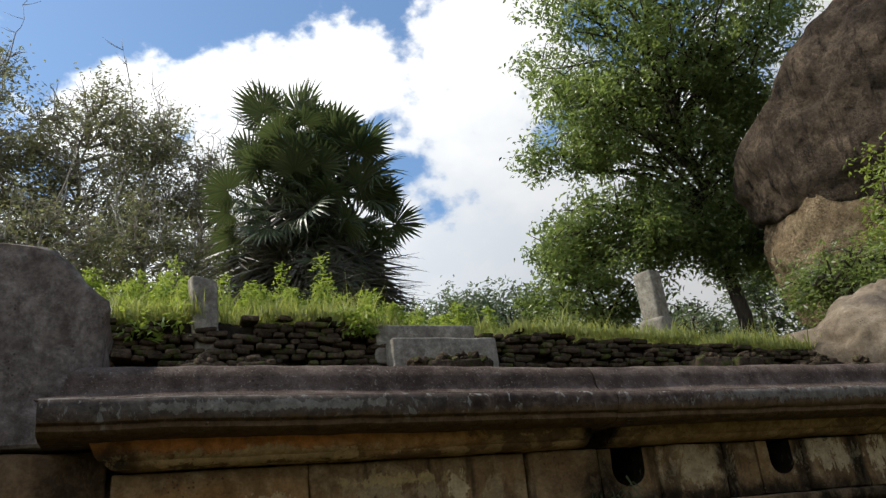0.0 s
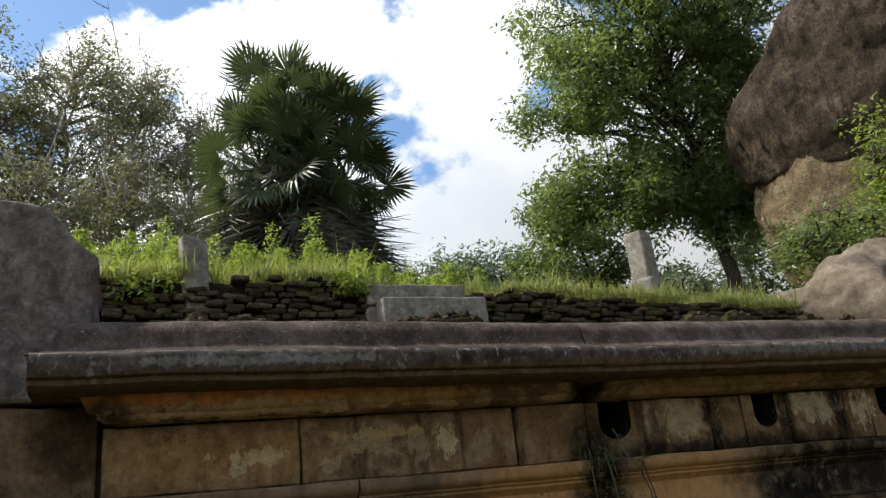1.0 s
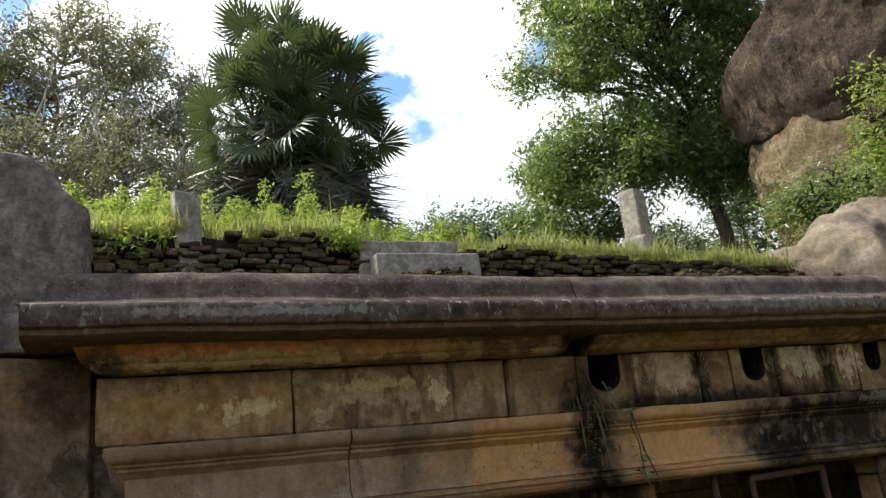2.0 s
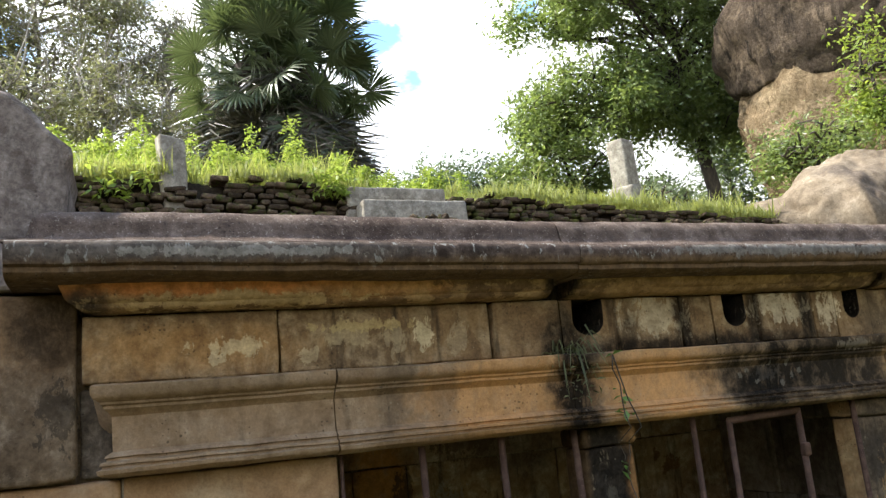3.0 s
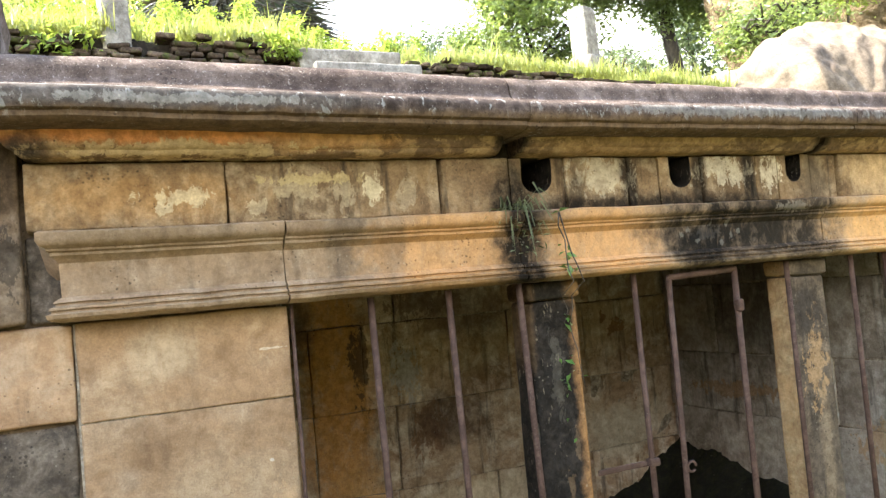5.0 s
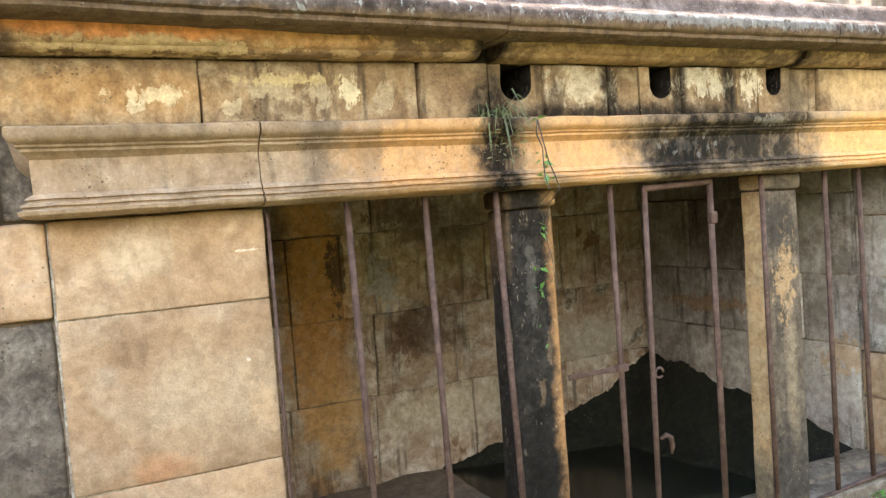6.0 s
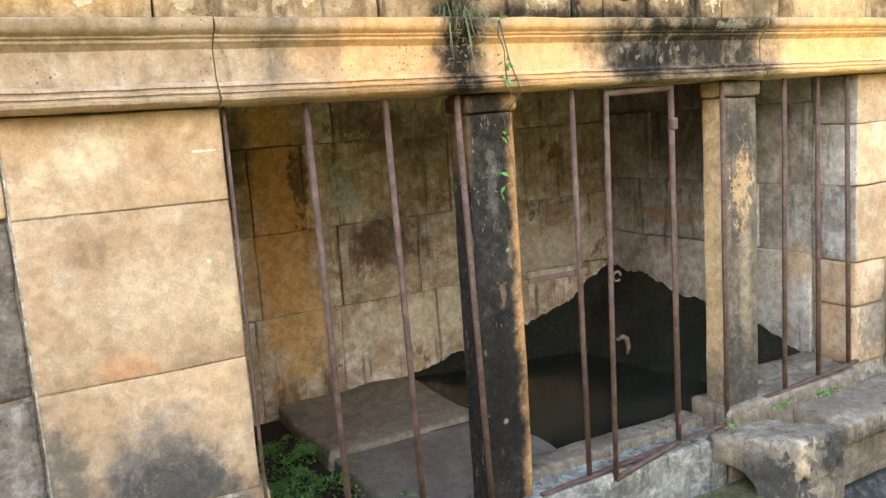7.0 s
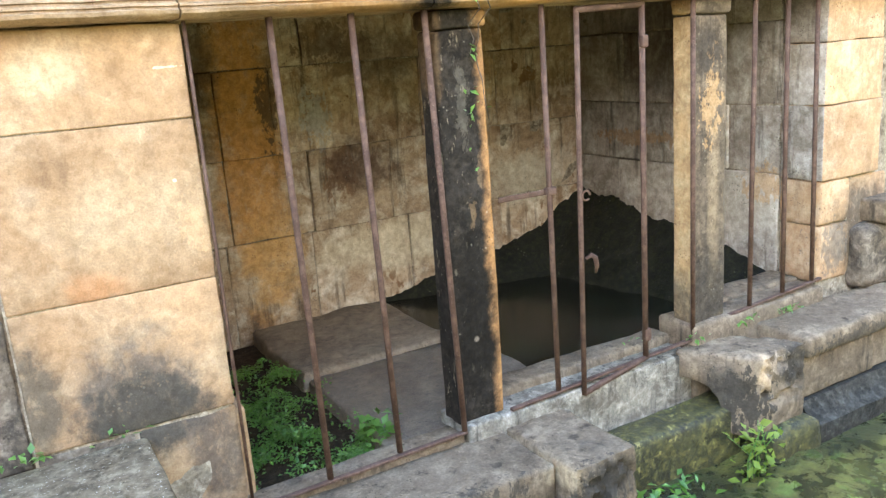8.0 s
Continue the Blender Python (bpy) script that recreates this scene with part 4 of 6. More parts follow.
def outlet_stone(name, x0, x1, y0, y1, top, seed, label, skew=0.0):
    """A corbel-like water outlet: a block end with a curved hollow under its neck."""
    profile = [(y1, top), (y0 + 0.03, top + 0.012), (y0 + 0.008, top + 0.004), (y0, top - 0.02), (y0, top - 0.36), (y0 + 0.02, top - 0.385), (y0 + 0.11, top - 0.385), (y0 + 0.125, top - 0.33),
               (y0 + 0.145, top - 0.28), (y0 + 0.165, top - 0.22), (y0 + 0.20, top - 0.17), (y0 + 0.245, top - 0.145), (y1, top - 0.125)]
    fine = []
    for (ya, za), (yb, zb) in zip(profile, profile[1:] + profile[:1]):
        steps = max(1, round(math.hypot(yb - ya, zb - za) / 0.022))
        fine += [(ya + (yb - ya) * k / steps, za + (zb - za) * k / steps) for k in range(steps)]
    profile = fine
    across = [x0 + 0.02 + (x1 - x0 - 0.04) * k / 14 for k in range(15)]
    rings = [(x0, 0.02), (x0 + 0.008, 0.006)] + [(x, 0.0) for x in across] + [(x1 - 0.008, 0.006), (x1, 0.02)]
    cy, cz = y0 + 0.12, top - 0.1
    verts, faces, n = [], [], len(profile)
    for x, inset in rings:
        for y, z in profile:
            p = Vector((x, y, z)) + Vector((0, cy - y, cz - z)).normalized() * inset
            p.x += skew * (y1 - p.y)
            worn = noise.noise_vector(p * 14.0 + Vector((seed, 0, 0))) * 0.010 + noise.noise_vector(p * 45.0) * 0.004
            if y < y0 + 0.015 and top - 0.24 < z < top - 0.01:
                # the eroded carving on the end
                cut = noise.noise(p * 27.0 + Vector((seed, 0, 3.0))) + 0.5 * noise.noise(p * 50.0)
                worn.y += 0.055 * max(0.0, cut + 0.1) * min(1.0, (x - x0) / 0.05, (x1 - x) / 0.05)
            verts.append(p + worn)
    for k in range(len(rings) - 1):
        for i in range(n):
            a, b = k * n + i, k * n + (i + 1) % n
            faces.append((a, a + n, b + n, b))
    faces.append(tuple(range(n)))
    faces.append(tuple((len(rings) - 1) * n + i for i in range(n))[::-1])
    me = mesh_of(name, verts, faces, M_LEDGE)
    bm = bmesh.new()
    bm.from_mesh(me)
    bmesh.ops.recalc_face_normals(bm, faces=bm.faces)
    bmesh.ops.triangulate(bm, faces=[f for f in bm.faces if len(f.verts) > 4])
    bm.to_mesh(me)
    bm.free()
    me.set_sharp_from_angle(angle=radians(50))
    return thing(name, label, "outlet stone", "water outlet stones", data=me)


outlet_stone("outlet_stone", 1.43, 1.73, 2.13, 2.60, -0.335, 1.0, "worn grey outlet stone with a pitted carved end beside the ledge")
outlet_stone("outlet_stone", 2.40, 2.73, 2.26, 2.60, -0.25, 6.0, "worn grey outlet stone with a curved hollow neck and pitted end", skew=0.52)

thing("mossy_block", "low wet stone block covered in green moss in the outlet pit", "stone", data=worn_box((1.70, 2.37, -0.8), (2.62, 2.57, -0.50), M_MOSS, r=0.03, amp=0.014, seed=21))
thing("mossy_stone", "small mossy stone under the outlet at the pool edge", "stone", data=worn_box((2.60, 2.18, -0.8), (2.95, 2.36, -0.60), M_MOSS, r=0.05, amp=0.02, seed=22))
thing("balustrade_stone", "flat speckled grey granite slab of the pool stairs", "stone slab", data=worn_box((-1.6, 0.9, -0.9), (0.085, 2.595, 0.062), M_SPECK, cell=0.12, r=0.02, amp=0.006, seed=23))
thing("step_stone", "grey projecting step slab beside the jamb", "step", data=worn_box((3.82, 2.46, 0.12), (4.6, 2.66, 0.245), M_LEDGE, r=0.02, amp=0.008, seed=24))
thing("step_block", "dark broken stone under the step slab", "stone", data=worn_box((3.72, 2.52, -0.24), (4.6, 2.65, 0.115), M_DARKBLOCK, r=0.05, amp=0.02, seed=25))


# ---- chamber floor ----
def make_floor():
    floor = thing("floor", "worn grey stone floor slabs inside the chamber", "floor", kind="structure", data=worn_box((0.97, 2.70, -0.5), (1.90, 3.62, -0.338), M_SLABWET, cell=0.07, r=0.02, amp=0.010, seed=31))
    part("slab", worn_box((0.95, 3.63, -0.5), (1.80, 4.49, -0.318), M_SLAB, cell=0.06, r=0.025, amp=0.016, seed=32), floor, "raised broken floor slab")
    part("slab", worn_box((0.26, 2.72, -0.9), (3.46, 4.50, -0.41), M_SOIL, cell=0.2, r=0.02, amp=0.01, seed=33), floor, "dark earth floor")
    w = thing("water_pool", "still black water standing on the chamber floor", "water", kind="structure", data=worn_box((1.5, 2.80, -0.51), (3.455, 4.5, -0.345), M_WATER, cell=0.5, r=0.004, amp=0.0))
    return floor


make_floor()


def make_silt():
    """A mound of wet black silt that rises into the far corner."""
    verts, faces = [], []
    n = 64
    for j in range(n + 1):
        for i in range(n + 1):
            x, y = 1.55 + 1.93 * i / n, 2.72 + 1.81 * j / n
            along_back = np.interp(x, [1.55, 1.75, 2.2, 2.7, 3.05, 3.30, 3.48], [-0.40, -0.34, -0.22, -0.13, -0.03, 0.13, 0.20])
            along_side = np.interp(y, [2.72, 2.85, 3.2, 3.62, 4.3, 4.53], [-0.2, -0.13, -0.04, 0.06, 0.175, 0.20])
            db, ds = (4.53 - y), (3.48 - x)
            z = max(along_back - 0.95 * db, along_side - 0.95 * ds, -0.42)
            z += 0.035 * noise.noise(Vector((x * 4, y * 4, 1))) + 0.02 * noise.noise(Vector((x * 14, y * 14, 4))) + 0.02 * noise.noise(Vector((x * 37, y * 37, 4)))
            verts.append((x, y, z))
    for j in range(n):
        for i in range(n):
            a = j * (n + 1) + i
            faces.append((a, a + 1, a + n + 2, a + n + 1))
    return thing("silt_mound", "wet black silt heaped into the chamber corner", "silt", kind="stuff", data=(verts, faces, M_MUD))


make_silt()


# ---- pillars and bars ----
def make_pillar(x0, x1, y0, y1, z0, mat, side, label, seed):
    p = thing("stone_pillar", label, "pillar", "pillars of the opening", at=((x0 + x1) / 2, (y0 + y1) / 2, z0))
    o = p.location
    for name, lo, hi, r in (("shaft", (x0, y0, z0), (x1, y1, 1.247), 0.014), ("capital", (x0 - 0.012, y0 - 0.014, 1.250), (x1 + 0.012, y1, 1.318), 0.016)):
        v, f, m = worn_box(lo, hi, mat, cell=0.05, r=r, amp=0.005, seed=seed)
        me = mesh_of(name, [q - o for q in v], f, m)
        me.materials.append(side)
        # faces towards -x take the side material, a lighter tan on the second pillar
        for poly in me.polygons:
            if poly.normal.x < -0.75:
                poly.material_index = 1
        part(name, me, p)
    return p


make_pillar(1.255, 1.462, 2.62, 2.76, -0.30, M_PILLAR, M_PILLAR, "square black-stained stone pillar with an orange worn edge", 3.0)
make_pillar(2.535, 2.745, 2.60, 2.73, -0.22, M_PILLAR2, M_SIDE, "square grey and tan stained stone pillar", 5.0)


def pipe(a, b, r=0.0125, sides=10):
    v, f = tube([Vector(a), Vector(a).lerp(Vector(b), 0.5), Vector(b)], [r, r, r], sides)
    return v, f, M_IRON


def make_grille(uprights, rail, label):
    g = thing("iron_grille", label, "iron grille", "iron grilles of the openings")
    for x0, x1, z0, z1 in uprights:
        part("bar", pipe((x0, 2.585, z0), (x1, 2.585, z1), 0.0115 if x0 > 0.5 else 0.006), g)
    a, b = rail
    part("rail", worn_box((0, -0.012, -0.006), (1, 0.012, 0.006), M_IRON, cell=0.2, r=0.003, amp=0.0), g)
    r = g.children[-1]
    d = Vector(b) - Vector(a)
    r.matrix_basis = Matrix.Translation(a) @ d.to_track_quat("X", "Z").to_matrix().to_4x4() @ Matrix.Diagonal((d.length, 1, 1, 1))
    return g


make_grille([(0.381, 0.381, -0.30, 1.318), (0.668, 0.643, -0.295, 1.318), (0.953, 0.923, -0.285, 1.318), (1.243, 1.200, -0.30, 1.318)],
            ((0.42, 2.585, -0.312), (1.25, 2.585, -0.296)), "fixed brown iron bars across the first opening")
make_grille([(1.715, 1.705, -0.26, 1.318)], ((1.47, 2.585, -0.268), (2.50, 2.585, -0.222)), "single brown iron post beside the gate")
make_grille([(2.515, 2.51, -0.21, 1.318), (2.905, 2.905, -0.15, 1.318), (3.15, 3.13, -0.135, 1.318), (3.38, 3.345, -0.115, 1.318)],
            ((2.76, 2.585, -0.160), (3.45, 2.585, -0.118)), "fixed brown iron bars across the last opening")


def make_gate():
    g = thing("metal_gate", "narrow brown iron gate leaf standing slightly ajar", "gate")
    lock = part("stile", pipe((1.865, 2.575, 1.296), (1.838, 2.565, -0.30), 0.0115), g)
    hung = part("stile", pipe((2.21, 2.58, 1.306), (2.205, 2.575, -0.225), 0.013), g)
    part("top_rail", pipe((1.86, 2.575, 1.292), (2.215, 2.58, 1.303), 0.013), g)
    part("bottom_rail", pipe((1.838, 2.565, -0.295), (2.21, 2.575, -0.228), 0.013), g)
    part("hinge", worn_box((2.195, 2.56, 1.13), (2.23, 2.59, 1.18), M_IRON, cell=0.05, r=0.008, amp=0.002), hung)
    part("hinge", worn_box((2.195, 2.56, -0.15), (2.232, 2.59, -0.09), M_IRON, cell=0.05, r=0.008, amp=0.002), hung)
    part("strap", worn_box((1.47, 2.592, 0.592), (1.73, 2.598, 0.614), M_IRON, cell=0.05, r=0.003, amp=0.002), g, "flat iron strap fixed to the pillar")
    part("strap_clamp", worn_box((1.69, 2.566, 0.592), (1.735, 2.60, 0.622), M_IRON, cell=0.05, r=0.006, amp=0.002), g)
    ring = [(1.875 + 0.02 * math.cos(w), 2.56, 0.565 + 0.02 * math.sin(w)) for w in [0.55 * k for k in range(11)]]
    part("latch_ring", (*tube(ring, [0.005] * 11, 6), M_IRON), lock)
    hook = [(1.865, 2.562, 0.30), (1.885, 2.55, 0.315), (1.905, 2.548, 0.30), (1.912, 2.548, 0.265), (1.905, 2.548, 0.235)]
    part("hasp", (*tube(hook, [0.008, 0.011, 0.012, 0.010, 0.005], 6), M_IRON), lock, "hanging pale iron hasp")
    return g


make_gate()

# ---- upper ground: rocks, slabs and posts ----
def rock_mesh(name, blobs, mat, res=5, amp=0.12, scale=0.9, seed=0.0, crack=1.0, facets=()):
    """A boulder of overlapping, noise-worn ellipsoids: (centre, radii, turn about z)."""
    bm = bmesh.new()
    bmesh.ops.create_icosphere(bm, subdivisions=res, radius=1.0)
    centre = Vector(blobs[0][0])
    for v in bm.verts:
        d = v.co.normalized()
        best = 0.0
        for c, r, turn in blobs:
            rot = Matrix.Rotation(-turn, 3, "Z")
            o = rot @ (centre - Vector(c))
            w = rot @ d
            o = Vector([o[k] / r[k] for k in range(3)])
            w = Vector([w[k] / r[k] for k in range(3)])
            a, b, cc = w.dot(w), 2 * o.dot(w), o.dot(o) - 1
            disc = b * b - 4 * a * cc
            if disc > 0:
                best = max(best, (-b + math.sqrt(disc)) / (2 * a))
        p = centre + d * best
        s = p * scale + Vector((seed, seed, 0))
        k = noise.noise(s) * amp + noise.noise(s * 2.3) * amp * 0.45 + noise.noise(s * 6.0) * amp * 0.16 + noise.noise(s * 19.0) * amp * 0.06
        near = noise.voronoi(s * 0.9 + noise.noise_vector(s * 2.0) * 0.3)[0]
        k -= crack * amp * 0.55 * max(0.0, 1.0 - (near[1] - near[0]) / 0.22)
        k += crack * amp * 0.6 * (near[0] - 0.4)
        q = p + d * k
        for at, normal, share in facets:
            over = (q - Vector(at)).dot(Vector(normal)) + 0.05 * noise.noise(s * 3.0) + 0.10 * noise.noise(s * 1.3)
            if over > 0:
                q -= Vector(normal) * over * share
        v.co = q
    me = bpy.data.meshes.new(name)
    bm.to_mesh(me)
    bm.free()
    me.materials.append(mat)
    me.shade_smooth()
    return me


def make_rocks():
    crag = thing("rock_outcrop", "huge dark overhanging rock outcrop with a paler tan face below", "rock", at=(9.1, 5.5, 2.8))
    o = Vector((9.1, 5.5, 2.8))
    for name, blobs, mat, seed, crack, facets, label in (
            ("overhang", [((9.12, 5.5, 6.4), (3.0, 1.62, 1.7), -0.885), ((9.12, 5.5, 5.8), (3.02, 1.65, 2.0), -0.885)], M_ROCK, 0.0, 0.55,
             (((7.29, 6.6, 6.75), (-0.53, 0.44, 0.72), 0.85), ((6.8, 6.85, 5.0), (-0.17, 0.20, -0.965), 0.92)), "dark streaked overhanging upper mass"),
            ("base", [((9.12, 5.6, 4.6), (2.80, 1.52, 2.2), -0.885), ((9.8, 5.3, 3.6), (2.5, 1.62, 2.4), -0.885)], M_ROCKBASE, 4.0, 0.7, (((7.05, 6.5, 4.5), (-0.75, -0.66, 0.05), 0.6),), "paler tan lower face")):
        me = rock_mesh(name, blobs, mat, res=7, amp=0.15, scale=1.3, seed=seed, crack=crack, facets=facets)
        for v in me.vertices:
            v.co -= o
        part(name, me, crag, label)
    thing("boulder", "pale smooth granite boulder sunlit beside the brick wall", "boulder",
          data=rock_mesh("boulder", [((5.75, 4.75, 2.55), (1.1, 0.8, 0.72), -0.35), ((5.0, 5.05, 2.5), (0.80, 0.45, 0.46), -0.45), ((6.2, 4.5, 2.7), (0.9, 0.8, 0.62), 0.0)],
                         M_BOULDER, res=6, amp=0.10, scale=1.5, seed=3.0, facets=(((5.0, 4.43, 2.95), (0.56, -0.81, 0.15), 0.45), ((5.2, 4.6, 3.06), (-0.45, -0.30, 0.84), 0.5))))


make_rocks()


def stone_post(x, y, z, w, d, h, lean, turn, label, top_slope, foot=None):
    v, f, m = worn_box((-w / 2, -d / 2, -0.25), (w / 2, d / 2, h), M_CREAM, cell=0.06, r=0.018, amp=0.007, seed=x)
    v = [p + Vector((0, 0, top_slope * p.x * max(0.0, p.z) / h)) for p in v]
    post = thing("stone_post", label, "stone post", "upright stone posts", data=(v, f, m))
    post.matrix_basis = pose(x, y, z, 0, lean, turn)
    if foot:
        part("foot", worn_box((-foot / 2, -foot / 2, -0.25), (foot / 2, foot / 2, 0.14), M_CREAM, cell=0.06, r=0.05, amp=0.015, seed=5.0), post, "wider rough foot")
    return post


stone_post(0.069, 4.91, 2.865, 0.15, 0.12, 0.305, -3.0, 10.0, "short grey stone post leaning beside the brick wall", -0.25)
stone_post(4.0, 5.85, 3.12, 0.20, 0.17, 0.56, -4.0, 24.0, "pale square stone post leaning in the grass", 0.0, 0.25)
thing("step_slab", "long grey dressed stone slab set on the brick wall", "stone slab", "slabs on the brick wall", data=worn_box((1.09, 4.80, 2.62), (1.77, 5.04, 2.872), M_CREAM, cell=0.06, r=0.018, amp=0.006, seed=41))
thing("step_slab", "pale grey dressed stone slab in front of a longer one", "stone slab", "slabs on the brick wall", data=worn_box((1.145, 4.62, 2.2), (1.83, 4.795, 2.737), M_CREAM, cell=0.06, r=0.014, amp=0.006, seed=43))


# ---- foliage ----
def terr(x, y):
    return terrain(x, y) - 0.02


# top of the ruined brick wall: places along x, and heights
BRICK_TOP = ([-1.0, 0.0, 0.8, 1.1, 1.9, 2.6, 3.8, 5.0], [2.91, 2.95, 2.94, 2.90, 2.875, 2.845, 2.785, 2.70])


def make_grass():
    """Blades of grass along the top of the bank."""
    rng = np.random.default_rng(5)
    n = 125000
    x = rng.uniform(-1.6, 7.5, n)
    y = 4.93 + rng.gamma(1.25, 0.75, n)
    keep = (y < 11) & ~((x > 4.6) & (y < 5.6)) & ~((x > 1.05) & (x < 1.85) & (y < 5.06))
    x, y = x[keep], y[keep]
    n = len(x)
    z = np.array([terr(a, b) for a, b in zip(x, y)])
    tall = np.array([0.5 + 0.9 * max(0.0, noise.noise(Vector((a * 1.4, b * 1.4, 7.0))) + 0.25) for a, b in zip(x, y)])
    h = rng.gamma(2.6, 0.040, n) * tall * np.where(x < 1.2, 1.1, 0.85)
    # a short fringe that hangs over the top course of the bricks
    m = 9000
    fx = rng.uniform(-1.2, 4.9, m)
    keep = (np.array([noise.noise(Vector((a * 2.3, 0.0, 9.0))) for a in fx]) > -0.22) & ~((fx > 1.08) & (fx < 1.82))
    fx = fx[keep]
    m = len(fx)
    fz = np.interp(fx, BRICK_TOP[0], BRICK_TOP[1]) + rng.uniform(-0.035, 0.0, m)
    x, y, z = np.concatenate([x, fx]), np.concatenate([y, rng.uniform(4.80, 4.96, m)]), np.concatenate([z, fz])
    h = np.concatenate([h, rng.gamma(2.4, 0.022, m)])
    n = len(x)
    w = rng.uniform(0.0025, 0.006, n)
    th = rng.uniform(0, 2 * np.pi, n)
    lean = rng.uniform(0.1, 0.7, n) * h
    ph = rng.uniform(0, 2 * np.pi, n)
    c, s = np.cos(th) * w, np.sin(th) * w
    lx, ly = np.cos(ph) * lean, np.sin(ph) * lean
    base = np.stack([x, y, z], 1)
    side = np.stack([c, s, np.zeros(n)], 1)
    mid = base + np.stack([lx * 0.35, ly * 0.35, h * 0.6], 1)
    tip = base + np.stack([lx, ly, h], 1)
    verts = np.stack([base - side, base + side, mid + side * 0.8, mid - side * 0.8, tip], 1).reshape(-1, 3)
    faces = []
    for k in range(n):
        a = 5 * k
        faces.append((a, a + 1, a + 2, a + 3))
        faces.append((a + 3, a + 2, a + 4))
    return thing("grass", "sunlit green grass growing along the bank top", "grass", kind="stuff", data=(verts.tolist(), faces, M_GRASS))


make_grass()


def weed_leaves(rng, x, y, h, count, spread):
    """Leaf centres up a leafy stem."""
    z = terr(x, y)
    t = rng.uniform(0.12, 1.0, count)
    r = spread * (1.1 - 0.75 * t) * rng.uniform(0.3, 1.0, count)
    a = rng.uniform(0, 2 * np.pi, count)
    return np.stack([x + r * np.cos(a), y + r * np.sin(a), z + h * t], 1)


def make_weeds():
    rng = np.random.default_rng(11)
    pts, stems = [], Gather()
    spots = [(rng.uniform(-1.2, 1.3), rng.uniform(5.2, 7.4), rng.uniform(0.14, 0.44)) for _ in range(430)]
    spots += [(rng.uniform(-1.6, 1.7), rng.uniform(7.0, 9.5), rng.uniform(0.2, 0.5)) for _ in range(150)]
    spots += [(rng.uniform(1.1, 2.2), rng.uniform(5.25, 7.0), rng.uniform(0.10, 0.30)) for _ in range(110)]
    spots += [(rng.uniform(2.2, 5.2), rng.uniform(5.3, 7.5), rng.uniform(0.05, 0.18)) for _ in range(90)]
    spots += [(rng.uniform(3.4, 4.5), rng.uniform(5.35, 5.7), rng.uniform(0.05, 0.13)) for _ in range(30)]
    spots += [(rng.uniform(-0.55, 0.0), rng.uniform(5.02, 5.2), rng.uniform(0.10, 0.2)) for _ in range(20)]
    spots += [(-0.07, 6.1, 0.66), (-0.12, 6.15, 0.55), (-0.4, 6.4, 0.5), (0.2, 6.5, 0.5), (0.73, 6.05, 0.62), (0.78, 6.1, 0.45), (1.05, 6.0, 0.55), (1.05, 6.1, 0.86), (1.18, 6.05, 0.55), (1.3, 5.6, 0.42), (1.25, 5.3, 0.32), (1.4, 5.5, 0.3), (1.5, 5.9, 0.42), (1.75, 6.2, 0.38)]
    for x, y, h in spots:
        h *= 1.0 + 0.35 * noise.noise(Vector((x * 1.1, y, 2.0)))
        pts.append(weed_leaves(rng, x, y, h, int(75 + 280 * h), 0.05 + 0.15 * h))
        z = terr(x, y)
        stems.add(tube([(x, y, z - 0.02), (x + 0.01, y, z + h * 0.5), (x - 0.01, y + 0.01, z + h * 0.97)], [0.006, 0.004, 0.002], 4))
    me = leaf_mesh("weeds", np.concatenate(pts), 0.038, M_WEED, aspect=0.42, droop=0.15, rng=rng)
    weeds = thing("weeds", "bright yellow-green leafy weeds on the bank top", "weeds", kind="stuff", data=me)
    part("stems", (stems.verts, stems.faces, M_WEED), weeds)
    # weeds hanging over the brick face
    drape = []
    for x0, n, zl in ((-0.28, 60, 2.76), (-0.12, 50, 2.80), (1.05, 120, 2.80), (0.95, 90, 2.82)):
        t = rng.uniform(0, 1, n)
        drape.append(np.stack([x0 + rng.normal(0, 0.05, n), 4.80 + rng.normal(0, 0.025, n), 2.98 + (zl - 2.98) * t], 1))
    thing("hanging_weeds", "leafy weeds hanging over the brick wall face", "weeds", kind="stuff", data=leaf_mesh("hanging_weeds", np.concatenate(drape), 0.055, M_WEED, aspect=0.45, droop=0.6, rng=rng))


make_weeds()


def limb(points, r0, r1, wob, seed, n=8):
    """A bent, tapered limb through the given points."""
    pts = [Vector(p) for p in points]
    out, rad = [], []
    for i in range(n + 1):
        u = i / n * (len(pts) - 1)
        k = min(int(u), len(pts) - 2)
        p = pts[k].lerp(pts[k + 1], u - k)
        out.append(p + noise.noise_vector(p * 1.1 + Vector((seed, 0, seed))) * wob * (0.2 + i / n))
        rad.append(r0 + (r1 - r0) * i / n)
    return out, rad


